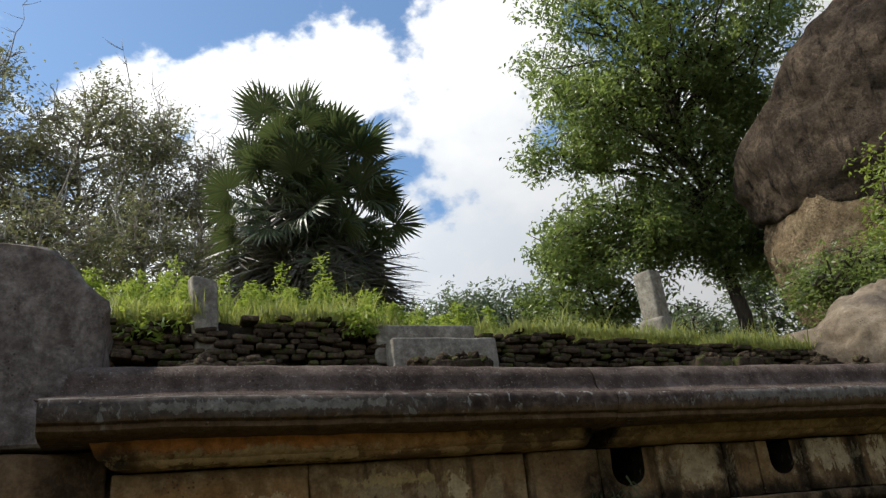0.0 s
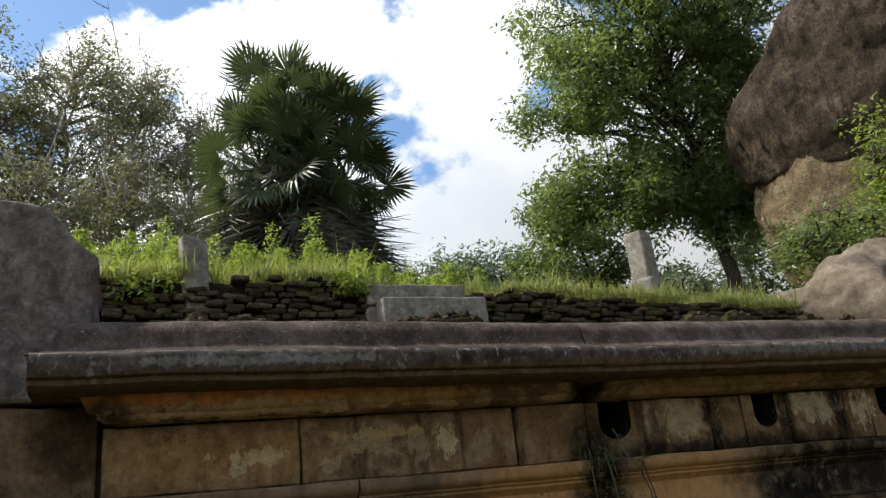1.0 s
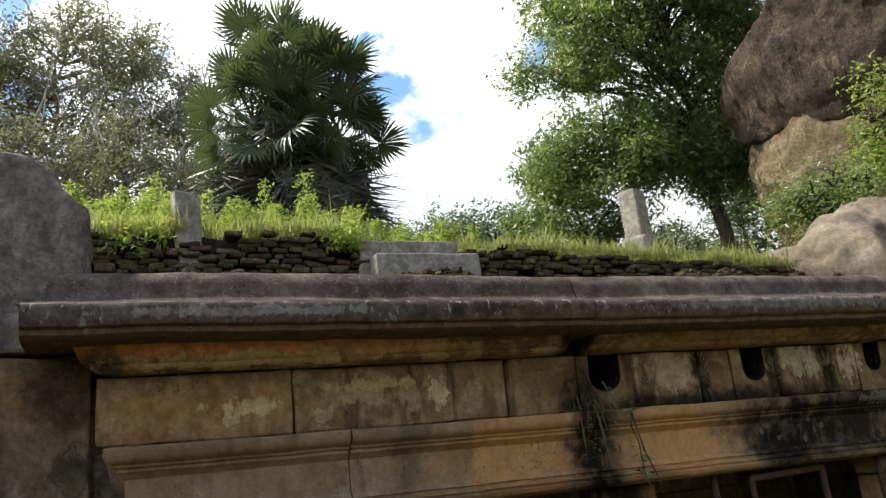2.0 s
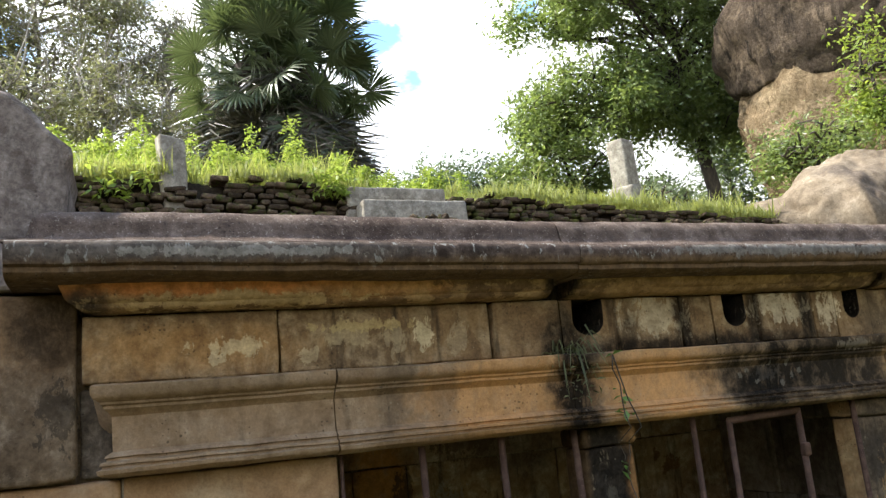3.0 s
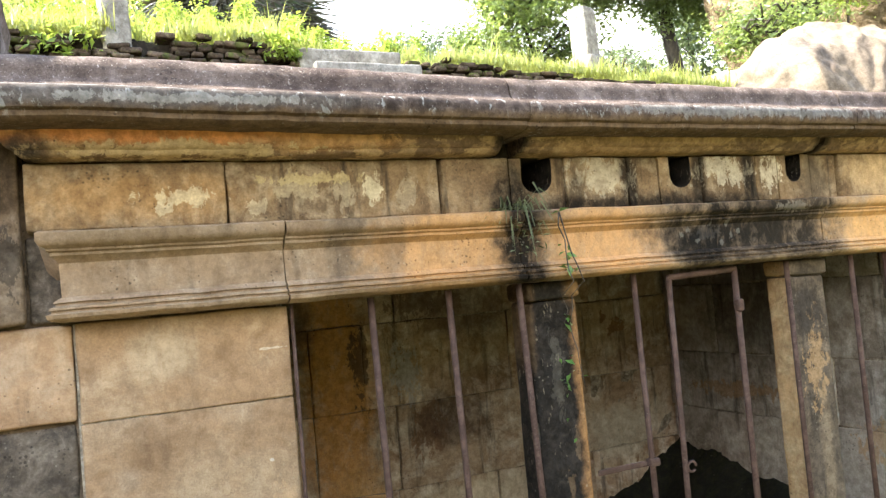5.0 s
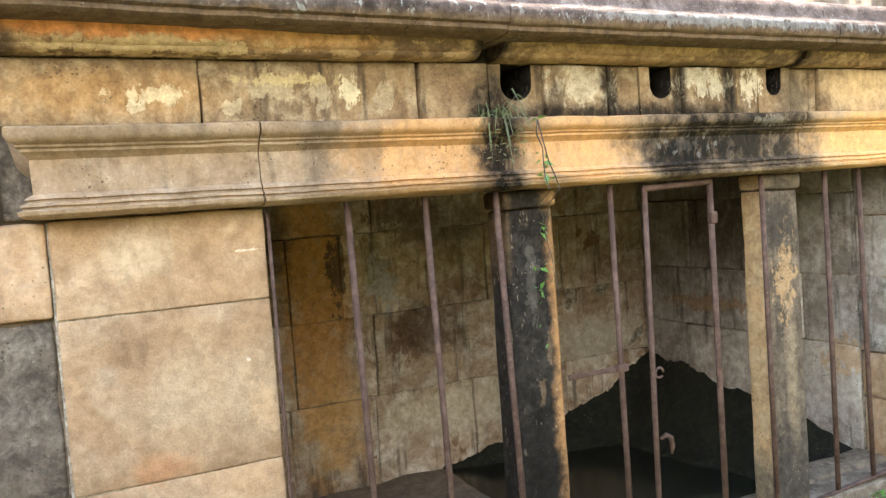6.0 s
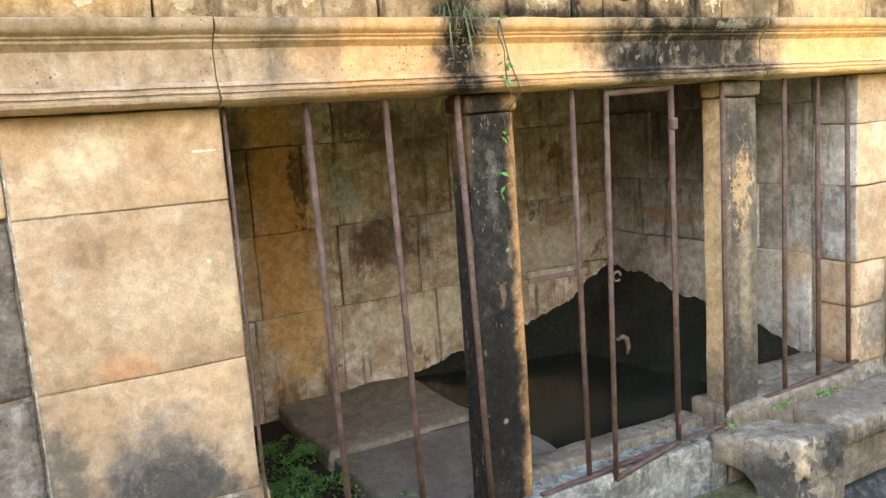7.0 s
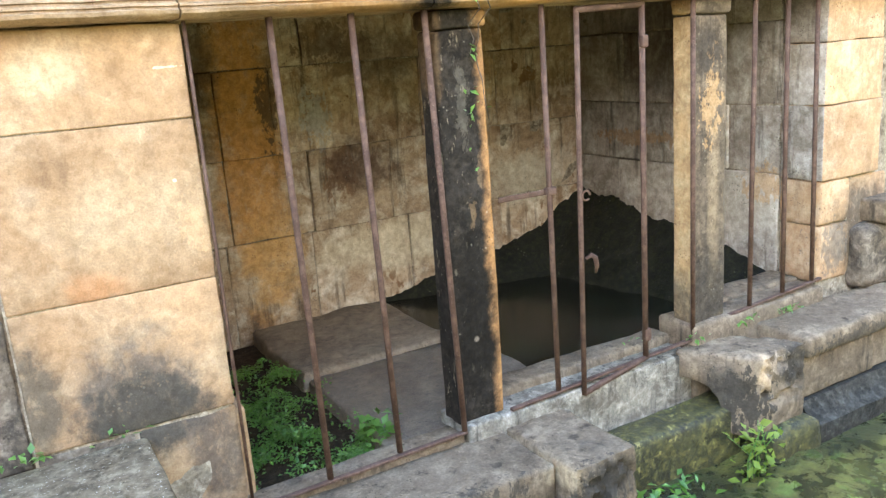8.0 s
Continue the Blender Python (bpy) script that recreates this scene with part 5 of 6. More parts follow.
def make_tree(label, base, fork, clumps, leaf, mat, bark, trunk_r, per, clump_r, seed, name="tree", twigs=3, aspect=0.42, droop=0.35, bare=0):
    """A tree: trunk and limbs to every clump, and a crown of many single leaves."""
    rng = np.random.default_rng(seed)
    t = thing(name, label, "tree")
    trunk = limb([base, Vector(base).lerp(Vector(fork), 0.5), fork], trunk_r, trunk_r * 0.62, 0.10, seed, 10)
    part("trunk", (*tube(*trunk, 12), bark), t)
    wood, pts = Gather(), []
    f = Vector(fork)
    zs = sorted(c[2] for c, r in clumps)
    crest = Vector((sum(c[0] for c, r in clumps) / len(clumps), sum(c[1] for c, r in clumps) / len(clumps), zs[int(0.85 * len(zs))]))
    leader, girth = limb([f, f.lerp(crest, 0.5), crest], trunk_r * 0.62, 0.02, 0.3, seed + 5, 10)
    wood.add(tube(leader, girth, 8))
    for i, (c, r) in enumerate(clumps):
        c = Vector(c)
        flat = Vector((c.x - f.x, c.y - f.y, 0)).length
        start = min(leader + [f.lerp(Vector(base), 0.2)], key=lambda q: abs(q.z - (c.z - 0.45 * flat)))
        mid = start.lerp(c, 0.5) + Vector((0, 0, 0.12 * (c - start).length))
        pp, rr = limb([start, mid, c], trunk_r * rng.uniform(0.12, 0.28), 0.010, 0.28, seed + i, 8)
        wood.add(tube(pp, rr, 6))
        for k in range(twigs):
            d = Vector(rng.normal(size=3))
            d.z = abs(d.z) * 0.6
            q = pp[rng.integers(4, 9)]
            e = q + d.normalized() * r * rng.uniform(0.7, 1.25)
            wood.add(tube([q, q.lerp(e, 0.5) + Vector((0, 0, 0.05)), e], [0.015, 0.011, 0.006], 4))
        sprays = max(6, int(14 * r / 0.5))
        for k in range(sprays):
            d = rng.normal(size=3)
            d /= np.linalg.norm(d)
            o = np.array(c) + d * r * rng.uniform(0.35, 1.1)
            m = int(per / sprays * rng.uniform(0.5, 1.5))
            pts.append(o + rng.normal(size=(m, 3)) * clump_r * np.array([1, 1, 1.0]))
    for k in range(bare):
        c, r = clumps[rng.integers(0, len(clumps))]
        q = Vector(c)
        e = q + Vector((rng.normal() * 0.5, rng.normal() * 0.3, rng.uniform(0.8, 1.9)))
        pp, rr = limb([q, e], 0.02, 0.005, 0.25, seed + 50 + k, 6)
        wood.add(tube(pp, rr, 5))
        for j in range(5):
            o = pp[rng.integers(2, 7)]
            d = Vector((rng.normal(), rng.normal() * 0.5, abs(rng.normal()))).normalized() * rng.uniform(0.2, 0.6)
            wood.add(tube([o, o + d * 0.5, o + d + Vector((0, 0, 0.05))], [0.010, 0.007, 0.004], 4))
    part("branchwork", (wood.verts, wood.faces, bark), t)
    part("crown", leaf_mesh("crown", np.concatenate(pts), leaf, mat, aspect=aspect, droop=droop, rng=rng, spread=1.1), t)
    return t


def clump_cloud(rng, centre, radii, count, r, hollow=0.45):
    out = []
    while len(out) < count:
        d = rng.uniform(-1, 1, 3)
        q = float(np.linalg.norm(d))
        if hollow < q < 1.0:
            out.append((tuple(np.array(centre) + d * np.array(radii)), r * rng.uniform(0.7, 1.25)))
    return out


def plant_trees():
    rng = np.random.default_rng(21)
    # the big broad-leaved tree beside the rock
    cl = clump_cloud(rng, (6.75, 8.9, 8.35), (1.75, 1.7, 1.75), 46, 0.44, 0.1)
    cl += clump_cloud(rng, (6.0, 9.2, 7.3), (1.15, 1.0, 0.75), 15, 0.38, 0.1)
    cl += clump_cloud(rng, (6.5, 9.6, 5.85), (1.25, 1.0, 0.75), 22, 0.42, 0.1)
    cl += clump_cloud(rng, (7.6, 9.0, 6.5), (0.8, 1.0, 0.9), 14, 0.45, 0.1)
    cl += clump_cloud(rng, (7.6, 7.6, 8.7), (1.5, 1.0, 1.1), 22, 0.48, 0.1)
    cl += clump_cloud(rng, (8.15, 8.9, 5.6), (0.5, 0.6, 0.55), 9, 0.36, 0.0)
    cl += clump_cloud(rng, (5.75, 10.2, 5.5), (0.5, 0.5, 0.6), 9, 0.36, 0.0)
    cl += clump_cloud(rng, (7.3, 8.9, 5.35), (0.75, 0.6, 0.6), 16, 0.36, 0.0)
    cl += clump_cloud(rng, (8.2, 8.7, 6.3), (0.5, 0.5, 0.8), 12, 0.40, 0.0)
    cl += clump_cloud(rng, (8.0, 8.3, 8.0), (0.6, 0.5, 0.9), 14, 0.40, 0.0)
    cl += clump_cloud(rng, (7.75, 8.5, 7.0), (0.35, 0.5, 0.5), 7, 0.36, 0.0)
    cl += clump_cloud(rng, (8.35, 8.6, 5.25), (0.35, 0.4, 0.3), 6, 0.3, 0.0)
    make_tree("tall broad-leaved tree with a dark trunk and dense glossy crown", (8.13, 9.25, 3.3), (7.82, 9.05, 5.9), cl, 0.092, M_TREE, M_BARK, 0.125, 400, 0.095, 3, droop=0.6)
    # the understorey beside it
    cl = clump_cloud(rng, (6.2, 10.2, 4.75), (1.2, 0.8, 0.75), 26, 0.38, 0.0)
    make_tree("dense dark green shrub growing under the tall tree", (6.2, 10.2, 3.6), (6.2, 10.2, 4.2), cl, 0.085, M_TREE, M_BARK, 0.05, 420, 0.10, 4, name="shrub")
    cl = clump_cloud(rng, (5.3, 10.9, 4.6), (0.75, 0.6, 0.42), 14, 0.28, 0.0)
    make_tree("leafy green shrub at the edge of the taller tree", (5.3, 10.9, 3.8), (5.25, 10.9, 4.4), cl, 0.08, M_FARLEAF, M_BARK, 0.04, 260, 0.11, 41, name="shrub")
    cl = clump_cloud(rng, (9.4, 10.2, 4.85), (1.1, 0.5, 0.6), 18, 0.3, 0.0)
    make_tree("grey-green shrub behind the trunk of the tall tree", (9.4, 10.2, 3.7), (9.4, 10.2, 4.3), cl, 0.09, M_FARLEAF, M_BARK, 0.04, 260, 0.11, 42, name="shrub")
    cl = clump_cloud(rng, (7.75, 10.3, 4.55), (0.45, 0.4, 0.45), 12, 0.22, 0.0)
    make_tree("thin grey-green bush in the gap beside the dark trunk", (7.75, 10.3, 3.6), (7.75, 10.3, 4.2), cl, 0.075, M_FARLEAF, M_BARK, 0.03, 130, 0.09, 43, name="bush")
    cl = clump_cloud(rng, (5.6, 7.25, 3.55), (0.28, 0.3, 0.38), 9, 0.16, 0.0)
    make_tree("small grey-leaved bush beside the leaning stone post", (5.55, 7.3, 3.2), (5.6, 7.25, 3.5), cl, 0.07, M_FARLEAF, M_BARK, 0.02, 170, 0.07, 5, name="bush")
    cl = clump_cloud(rng, (6.05, 6.1, 3.70), (0.30, 0.28, 0.18), 9, 0.17, 0.0) + clump_cloud(rng, (6.5, 5.75, 3.68), (0.32, 0.3, 0.22), 11, 0.2, 0.0)
    make_tree("light green bush growing between the boulder and the rock", (6.2, 5.95, 3.0), (6.25, 5.95, 3.45), cl, 0.06, M_TREE, M_BARK, 0.03, 190, 0.12, 6, name="bush")
    cl = clump_cloud(rng, (7.0, 5.55, 4.35), (0.3, 0.3, 0.5), 10, 0.22, 0.0)
    make_tree("yellow-green creeper hanging against the rock face", (6.9, 5.5, 3.0), (6.95, 5.5, 3.6), cl, 0.06, M_WEED, M_BARK, 0.02, 280, 0.10, 7, name="creeper")
    # the thin olive trees at the back
    olive = "thin grey-barked tree with a sparse olive crown"
    for i, (x, y, z, rx, rz, n, bare, per, label) in enumerate(((-4.2, 19.2, 10.9, 2.1, 3.2, 95, 14, 130, olive), (-1.9, 19.6, 10.9, 1.7, 3.1, 90, 14, 120, olive), (-0.35, 20.3, 10.8, 1.3, 2.9, 60, 14, 120, olive),
                                                               (1.0, 20.2, 10.2, 1.2, 2.6, 46, 34, 80, "half-bare grey tree with fine naked twigs"), (1.7, 21.0, 8.9, 1.1, 1.7, 34, 10, 110, olive), (-6.8, 19.0, 10.8, 2.0, 3.2, 30, 0, 150, olive))):
        cl = clump_cloud(rng, (x, y, z), (rx, 1.5, rz), n, 0.42, 0.15)
        make_tree(label, (x + 0.3, y, 5.2), (x, y, 8.2), cl, 0.13, M_OLIVE, M_TWIG, 0.15, per, 0.2, 10 + i, twigs=12, aspect=0.36, bare=bare)
    # the tangled scrub at their feet
    for i, (x, y, z, w, h) in enumerate(((-4.0, 15.5, 7.2, 1.3, 1.3), (-2.0, 15.2, 7.3, 1.3, 1.4), (-0.2, 15.6, 7.4, 1.2, 1.4), (1.2, 15.8, 7.2, 0.9, 1.2))):
        cl = clump_cloud(rng, (x, y, z), (w, 0.6, h), 26, 0.34, 0.0)
        make_tree("grey-green tangled scrub under the olive trees", (x, y, 4.9), (x, y, z - 0.9), cl, 0.11, M_OLIVE, M_TWIG, 0.04, 130, 0.16, 60 + i, name="bush", twigs=10, aspect=0.34, bare=12)
    # far bushes on the rise
    for i, (x, y, z, w, h) in enumerate(((4.9, 17.8, 6.6, 0.9, 0.75), (6.2, 17.8, 6.6, 0.9, 0.8), (7.3, 17.4, 6.85, 0.7, 0.9), (8.4, 17.0, 6.6, 1.0, 0.9), (1.0, 15.2, 5.6, 2.0, 0.8), (-2.2, 15.2, 5.8, 2.2, 0.9))):
        cl = clump_cloud(rng, (x, y, z), (w, 0.6, h), 20, 0.33, 0.0)
        make_tree("grey-green bush on the rise behind the ruin", (x, y, 5.0), (x, y, z - 0.3), cl, 0.12, M_FARLEAF if i < 4 else M_OLIVE, M_TWIG, 0.04, 150, 0.16, 30 + i, name="bush", aspect=0.4)


plant_trees()


def fan_leaf(rng, segs=26, length=0.60, stalk=0.85, arch=0.35, dead=False):
    """A fan palm leaf: a bent stalk and folded, pointed segments round its tip. It points along +x."""
    g = Gather()
    line = [(stalk * t, 0.0, -0.10 * stalk * t * t) for t in (0.0, 0.33, 0.66, 1.0)]
    g.add(tube(line, [0.022, 0.017, 0.014, 0.012], 5))
    hub = Vector(line[-1])
    for k in range(segs):
        w = radians(-128 + 256 * k / (segs - 1))
        L = length * (0.80 + 0.2 * math.cos(w)) * rng.uniform(0.9, 1.06)
        d = Vector((math.cos(w), math.sin(w), 0))
        s = Vector((-math.sin(w), math.cos(w), 0))
        half = 0.5 * radians(256 / segs) * L * 0.62
        lift = 0.10 * abs(math.sin(w))
        drop = arch * rng.uniform(0.6, 1.3)
        if dead:
            half *= 0.5
            drop *= 1.8
        rows = []
        for u, ww in ((0.03, 0.12), (0.62, 1.0), (0.82, 0.55), (1.0, 0.05)):
            z = lift * u - drop * u * u * (0.3 if u < 0.6 else 0.55)
            c = hub + d * L * u + Vector((0, 0, z))
            rows.append((c - s * half * ww, c + Vector((0, 0, 0.35 * half * ww)), c + s * half * ww))
        verts = [v for r in rows for v in r]
        faces = []
        for j in range(3):
            a = 3 * j
            faces += [(a, a + 1, a + 4, a + 3), (a + 1, a + 2, a + 5, a + 4)]
        g.add((verts, faces))
    return g.verts, g.faces


def make_palm():
    rng = np.random.default_rng(8)
    at = Vector((2.52, 12.85, 7.75))
    palm = thing("palm_tree", "fan palm with a round crown of stiff dark leaves", "palm tree", at=(at.x, at.y, 4.3))
    base = palm.location
    v, f = tube([(0, 0, -0.2), (0.03, 0, 1.5), (0, 0, at.z - base.z)], [0.30, 0.26, 0.22], 12)
    part("trunk", (v, f, M_BARK), palm)
    live = [mesh_of("frond", *fan_leaf(rng, arch=a), M_PALM, False) for a in (0.12, 0.25, 0.40, 0.6)]
    dead = [mesh_of("frond", *fan_leaf(rng, segs=20, arch=a, dead=True), M_DEADPALM, False) for a in (0.8, 1.1)]
    top = at.z - base.z
    for hx, hy, hz, n, size in ((-0.42, 0.0, 0.72, 34, 1.0), (-0.85, -0.15, -0.30, 24, 0.92), (0.38, -0.1, 0.12, 32, 0.98), (-0.22, -0.45, -0.45, 28, 0.98), (0.55, 0.1, -0.55, 22, 0.95)):
        for i in range(n):
            up = 86 - 112 * (i / (n - 1)) ** 0.9
            ob = part("frond", live[i % 4], palm)
            s = size * rng.uniform(0.78, 1.12)
            ob.matrix_basis = Matrix.Translation((hx, hy, top + hz - 0.25 * i / n)) @ pose(0, 0, 0, 0, -up + rng.uniform(-9, 9), i * 137.5 + rng.uniform(-30, 30)) @ pose(0, 0, 0, rng.uniform(-50, 50), 0, 0) @ Matrix.Diagonal((s, s, s, 1))
        for i in range(34):
            withered = i % 5 < 3
            ob = part("frond", dead[i % 2] if withered else live[3], palm, "withered hanging leaf" if withered else "")
            s = size * rng.uniform(0.95, 1.3)
            ob.matrix_basis = Matrix.Translation((hx + rng.normal(0, 0.12), hy, top + hz - rng.uniform(0.2, 0.75))) @ pose(0, 0, 0, 0, 48 + rng.uniform(0, 38), i * 137.5 + rng.uniform(-20, 20)) @ pose(0, 0, 0, rng.uniform(-60, 60), 0, 0) @ Matrix.Diagonal((s, s, s, 1))
        if hx or hy:
            v, f = tube([(0, 0, top - 1.5), (hx * 0.7, hy * 0.7, top + hz - 0.5), (hx, hy, top + hz)], [0.16, 0.14, 0.11], 10)
            part("stem", (v, f, M_BARK), palm)
    return palm


make_palm()


# ---- small plants on the ruin ----
def make_small_plants():
    rng = np.random.default_rng(15)
    n = 21000
    x, y = rng.uniform(0.30, 0.99, n), rng.uniform(2.74, 4.1, n)
    keep = (x < 0.93 + 0.05 * np.sin(y * 9)) & (rng.uniform(0, 1, n) < 0.30 + 2.0 * np.array([noise.noise(Vector((a * 5, b * 5, 1.0))) + 0.1 for a, b in zip(x, y)]))
    x, y = x[keep], y[keep]
    z = -0.412 + rng.uniform(0.0, 0.04, len(x)) + 0.12 * np.clip(np.array([noise.noise(Vector((a * 6, b * 6, 4.0))) + 0.15 for a, b in zip(x, y)]), 0.0, 1.0)
    m = 420
    sy = rng.uniform(2.76, 3.55, m)
    sx = 0.955 + 0.05 * np.sin(sy * 11) + rng.normal(0, 0.035, m)
    spill = rng.uniform(0, 1, m) < 0.75 + 0.6 * np.sin(sy * 17)
    x, y, z = np.concatenate([x, sx[spill]]), np.concatenate([y, sy[spill]]), np.concatenate([z, rng.uniform(-0.40, -0.315, m)[spill]])
    thing("ground_cover", "small-leaved bright green plants on the damp chamber floor", "plants", kind="stuff", data=leaf_mesh("ground_cover", np.stack([x, y, z], 1), 0.017, M_COVER, aspect=0.75, droop=-0.1, rng=rng))
    c = np.stack([rng.normal(0.97, 0.035, 40), rng.normal(2.83, 0.035, 40), rng.uniform(-0.34, -0.22, 40)], 1)
    p = thing("seedling", "small bright green seedling at the slab's edge", "plant")
    tagged(part("foliage", leaf_mesh("foliage", c, 0.055, M_COVER, aspect=0.6, droop=-0.2, rng=rng), p), kind="stuff")
    c = np.stack([rng.normal(2.46, 0.055, 80), rng.normal(2.16, 0.04, 80), rng.uniform(-0.72, -0.50, 80)], 1)
    p = thing("seedling", "bright green leafy plant rooted in the mossy pool edge", "plant")
    tagged(part("foliage", leaf_mesh("foliage", c, 0.048, M_WEED, aspect=0.6, droop=0.0, rng=rng), p), kind="stuff")
    g = Gather()
    for k in range(7):
        a = Vector((2.44 + rng.normal(0, 0.03), 2.17, -0.75))
        g.add(tube([a, a + Vector((0.0, 0.0, 0.12)), a + Vector((rng.normal(0, 0.05), rng.normal(0, 0.04), 0.26))], [0.004, 0.003, 0.002], 4))
    part("stems", (g.verts, g.faces, M_COVER), p)
    c = np.stack([rng.uniform(1.66, 2.1, 70), rng.uniform(2.05, 2.25, 70), rng.uniform(-0.72, -0.60, 70)], 1)
    thing("pool_weeds", "thin dark green weeds in the outlet pit", "weeds", kind="stuff", data=leaf_mesh("pool_weeds", c, 0.06, M_COVER, aspect=0.4, droop=-0.3, rng=rng))
    for sx, sy, sz, cnt in ((2.83, 2.55, -0.21, 16), (2.50, 2.56, -0.22, 10), (2.27, 2.70, -0.22, 8), (3.1, 2.50, -0.20, 22), (-0.25, 2.55, 0.09, 18), (0.0, 2.585, 0.08, 12)):
        c = np.stack([rng.normal(sx, 0.045, cnt), rng.normal(sy, 0.012, cnt), sz + rng.uniform(0, 0.03, cnt)], 1)
        thing("tuft", "tiny green plants in a stone joint", "plants", kind="stuff", data=leaf_mesh("tuft", c, 0.03, M_COVER, aspect=0.6, droop=-0.2, rng=rng))
    # grassy weed rooted over the pillar
    g = Gather()
    for k in range(30):
        a = Vector((1.195 + rng.normal(0, 0.028), 2.53 + rng.normal(0, 0.01), 1.575 + rng.normal(0, 0.012)))
        d = Vector((rng.normal(0, 0.06), -abs(rng.normal(0.05, 0.03)), rng.normal(-0.015, 0.03)))
        e = a + d + Vector((0, 0, -abs(rng.normal(0.0, 0.06))))
        m = a + d * 0.6 + Vector((0, 0, 0.035))
        s = Vector((0.0035, 0, 0.002))
        k0 = len(g.verts)
        g.verts += [a - s, a + s, m + s, m - s, e]
        g.faces += [[k0, k0 + 1, k0 + 2, k0 + 3], [k0 + 3, k0 + 2, k0 + 4]]
    weed = thing("wall_fern", "grassy weed rooted in the joint over the black pillar", "plant", data=(g.verts, g.faces, M_FERN))
    c = np.stack([rng.normal(1.215, 0.045, 34), rng.normal(2.49, 0.012, 34), rng.uniform(1.42, 1.61, 34)], 1)
    part("foliage", leaf_mesh("foliage", c, 0.036, M_FERN, aspect=0.35, droop=0.5, rng=rng), weed)
    roots = Gather()
    tips = []
    for k in range(2):
        x = 1.32 + rng.normal(0, 0.03)
        z1 = rng.uniform(0.55, 1.25)
        pts = [Vector((x, 2.485, 1.56))]
        while pts[-1].z > z1:
            p = pts[-1] + Vector((rng.normal(0.006, 0.010), 0.0, -0.05))
            p.y = 2.482 if p.z > 1.31 else (2.585 if p.z > 1.18 else 2.608)
            pts.append(p)
        roots.add(tube(pts, [0.0028 - 0.0016 * i / len(pts) for i in range(len(pts))], 4))
        tips += [tuple(q) for q in pts[::4]]
    part("root_tangle", (roots.verts, roots.faces, M_BARK), weed, "thin hanging roots")
    c = np.array(tips + [(1.385 + rng.normal(0, 0.012), 2.607, z) for z in rng.uniform(0.72, 1.2, 14)] + [(1.36 + rng.normal(0, 0.012), 2.50, z) for z in rng.uniform(1.36, 1.46, 10)])
    part("leaves", leaf_mesh("leaves", c, 0.035, M_COVER, aspect=0.55, droop=0.5, rng=rng), weed)


make_small_plants()


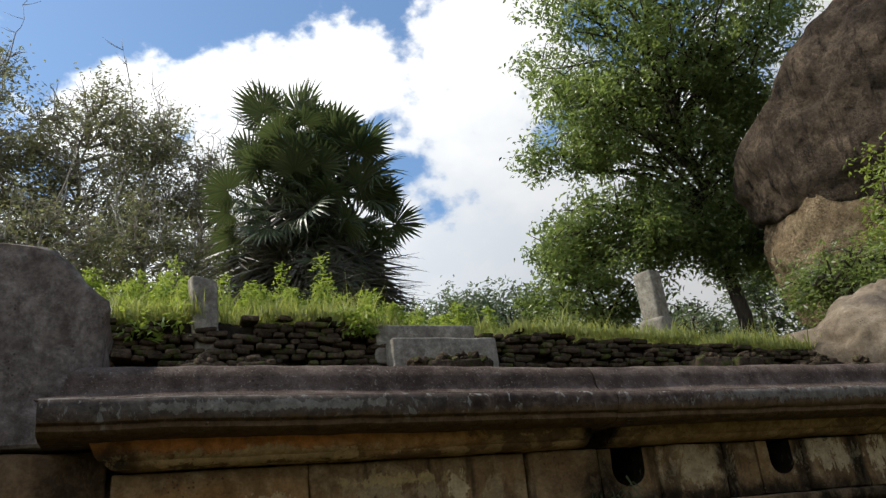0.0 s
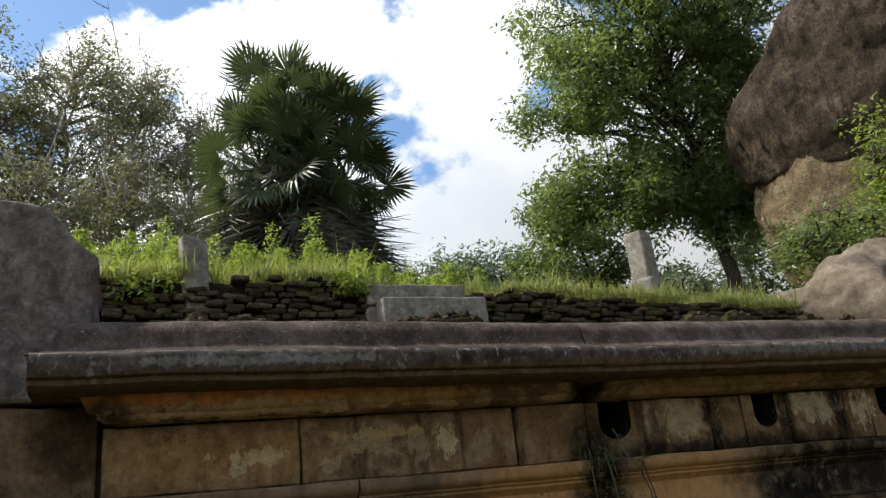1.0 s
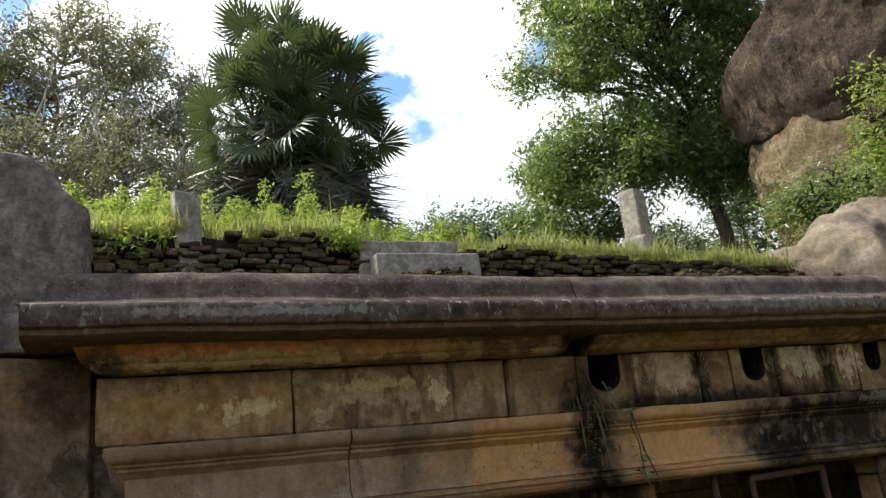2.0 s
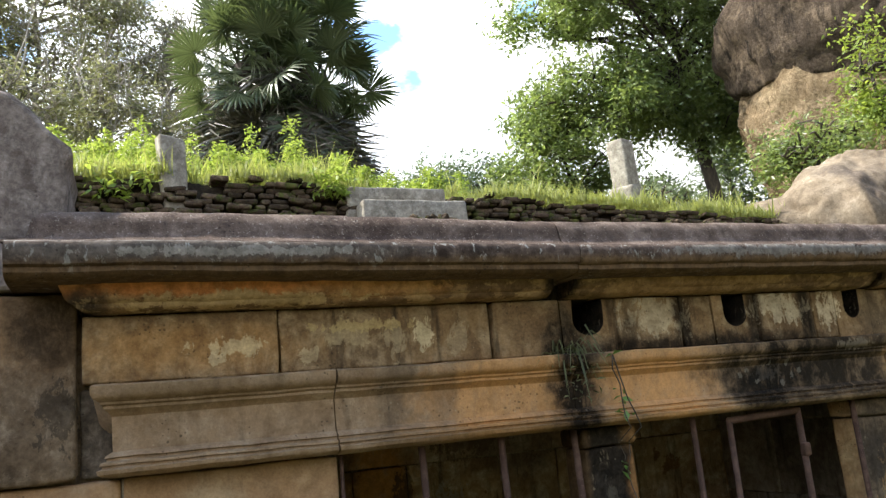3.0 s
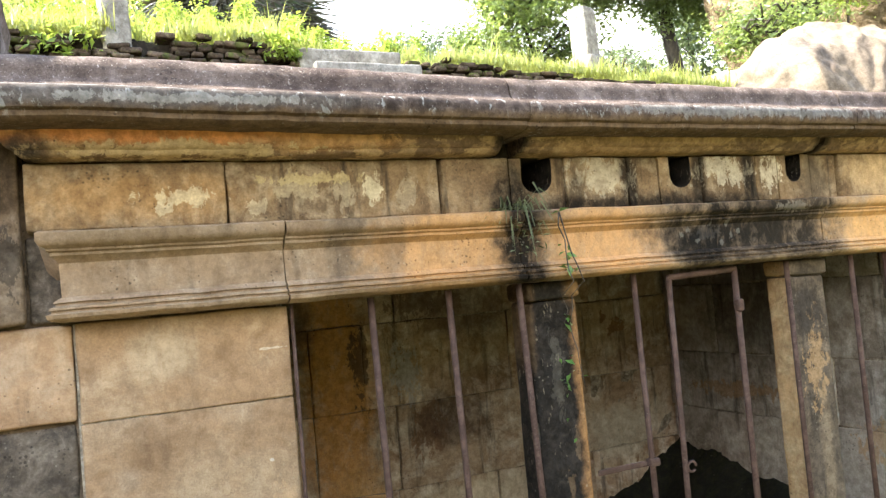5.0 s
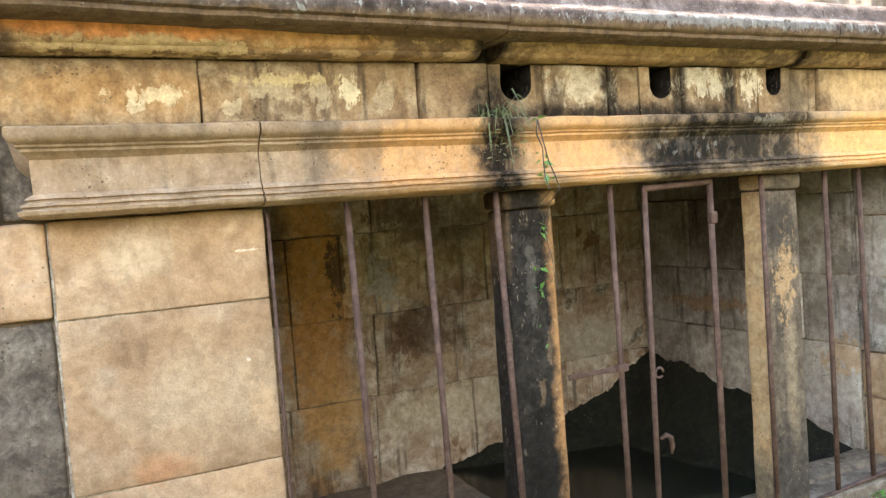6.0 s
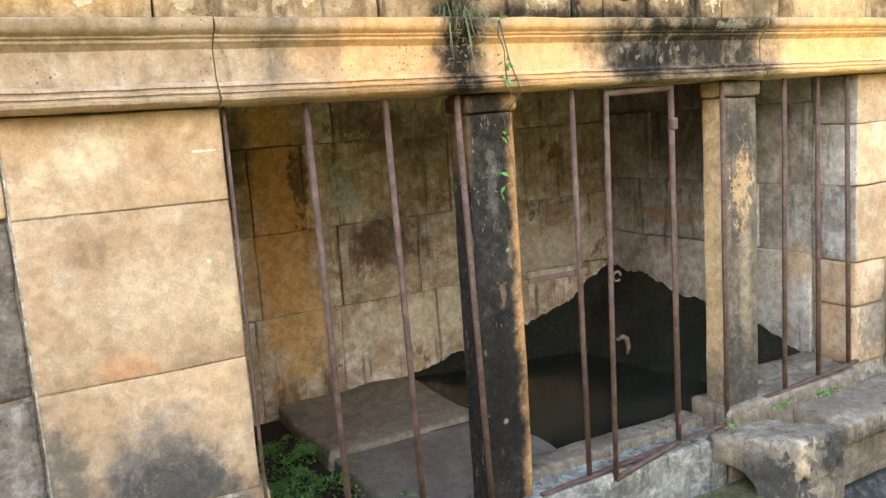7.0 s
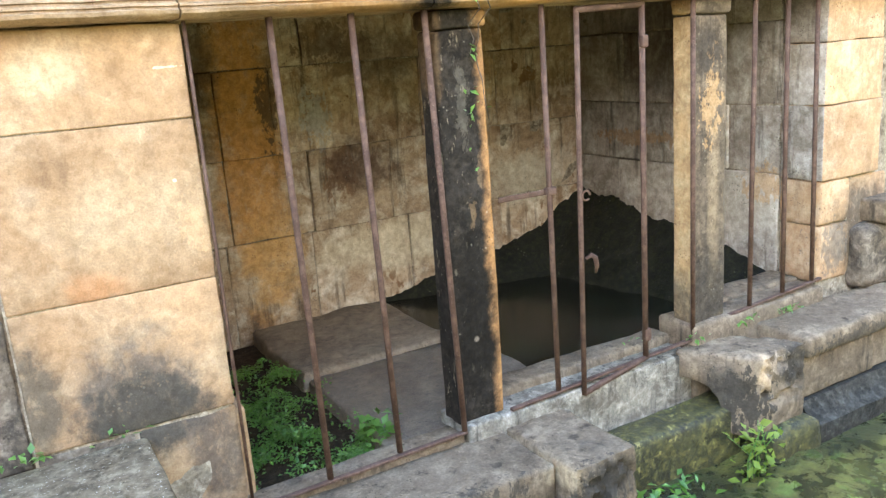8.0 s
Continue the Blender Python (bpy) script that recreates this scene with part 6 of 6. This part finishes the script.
# ---- brick retaining wall, piece by piece ----
def make_bricks():
    wall = thing("wall_brick", "low ruined wall of thin dark mossy bricks", "brick wall", kind="structure",
                 data=worn_box((-3.0, 4.90, 2.07), (6.4, 5.0, 2.62), M_CORE, cell=0.5, r=0.01, amp=0.01))
    rng = random.Random(4)
    shapes = []
    for k in range(10):
        L = 0.06 + 0.010 * k
        vv, f, m = worn_box((-L / 2, -0.06, -0.0165), (L / 2, 0.06, 0.018), M_BRICK, cell=0.045, r=0.015, amp=0.011, seed=7.0 * k)
        shapes.append((L, vv, f, mesh_of("brick", vv, f, m)))
    course = 0.035
    rest, singles = Gather(), 0
    for row in range(10, -1, -1):
        z = 2.60 + course * row
        x = -1.0 + rng.uniform(0, 0.1)
        while x < 5.4:
            L, vv, f, me = shapes[rng.randrange(10)]
            xc = x + L / 2
            x += L + rng.uniform(0.004, 0.02)
            top = float(np.interp(xc, BRICK_TOP[0], BRICK_TOP[1])) + rng.uniform(-0.03, 0.012)
            if z + 0.018 > top or 1.14 < xc < 1.78 or (z > 2.85 and abs(xc - 0.07) < 0.12) or rng.random() < 0.10:
                continue
            m = pose(xc, 4.86 + 0.006 * row + rng.uniform(-0.03, 0.025), z + rng.uniform(-0.008, 0.008), rng.uniform(-5, 5), rng.uniform(-3, 3), rng.uniform(-7, 7))
            if -0.5 < xc < 3.4 and singles < 300:
                singles += 1
                part("brick", me, wall).matrix_basis = m
            else:
                rest.add(([m @ q for q in vv], f))
    tagged(part("bricks_rest", (rest.verts, rest.faces, M_BRICK), wall), kind="stuff")
    # earth face behind the bricks, stepping with their top
    verts, faces = [], []
    n = 80
    for i in range(n + 1):
        x = -3.0 + 9.4 * i / n
        top = float(np.interp(x, [-1.0, 0.0, 0.8, 1.9, 2.6, 3.8, 5.0, 6.4], [2.89, 2.92, 2.90, 2.84, 2.80, 2.73, 2.63, 2.55])) + 0.02 * noise.noise(Vector((x * 5, 0, 0)))
        verts += [(x, 4.905, 2.5), (x, 4.915, top - 0.03), (x, 4.95, top), (x, 5.4, top + 0.04)]
    for i in range(n):
        for j in range(3):
            a = 4 * i + j
            faces.append((a, a + 4, a + 5, a + 1))
    part("earth", (verts, faces, M_CORE), wall, "dark earth behind the bricks")
    return wall


make_bricks()


def make_rubble():
    """Low heaps of broken brick and clods on the roof edge before the wall."""
    rng = random.Random(9)
    for x, y, z, s in ((0.05, 4.72, 2.60, 0.10), (0.33, 4.70, 2.60, 0.09), (0.42, 4.72, 2.59, 0.07), (1.43, 4.55, 2.56, 0.10), (1.6, 4.56, 2.565, 0.12), (1.28, 4.55, 2.56, 0.06), (3.55, 4.76, 2.61, 0.13), (3.85, 4.72, 2.61, 0.10), (4.45, 4.62, 2.54, 0.13), (4.75, 4.55, 2.52, 0.12), (5.1, 4.4, 2.5, 0.13)):
        heap = Gather()
        for k in range(26):
            a, r = rng.uniform(0, 2 * math.pi), rng.random()
            c = rng.uniform(0.010, 0.026)
            v, f, m = worn_box((-c * rng.uniform(0.8, 1.6), -c, -c * 0.7), (c * rng.uniform(0.8, 1.6), c, c * 0.7), M_BRICK, cell=0.02, r=c * 0.4, amp=c * 0.45, seed=k * 3.7 + x * 11)
            turn = pose(x + s * 1.25 * r * math.cos(a), y + s * 0.5 * r * math.sin(a), z + (1 - r) * s * rng.uniform(0.1, 0.5), rng.uniform(-40, 40), rng.uniform(-40, 40), rng.uniform(0, 180))
            heap.add(([turn @ q for q in v], f))
        # the earth that the pieces lie on, down to the roof slab
        v, f, m = worn_box((x - s * 1.2, y - s * 0.6, 2.06), (x + s * 1.2, y + s * 0.6, z + 0.008), M_BRICK, cell=0.04, r=0.03, amp=0.014, seed=x)
        heap.add((v, f))
        thing("rubble_heap", "low heap of dark broken mossy brick on the roof edge", "rubble", "rubble heaps before the brick wall", kind="stuff", data=(heap.verts, heap.faces, M_BRICK))


make_rubble()
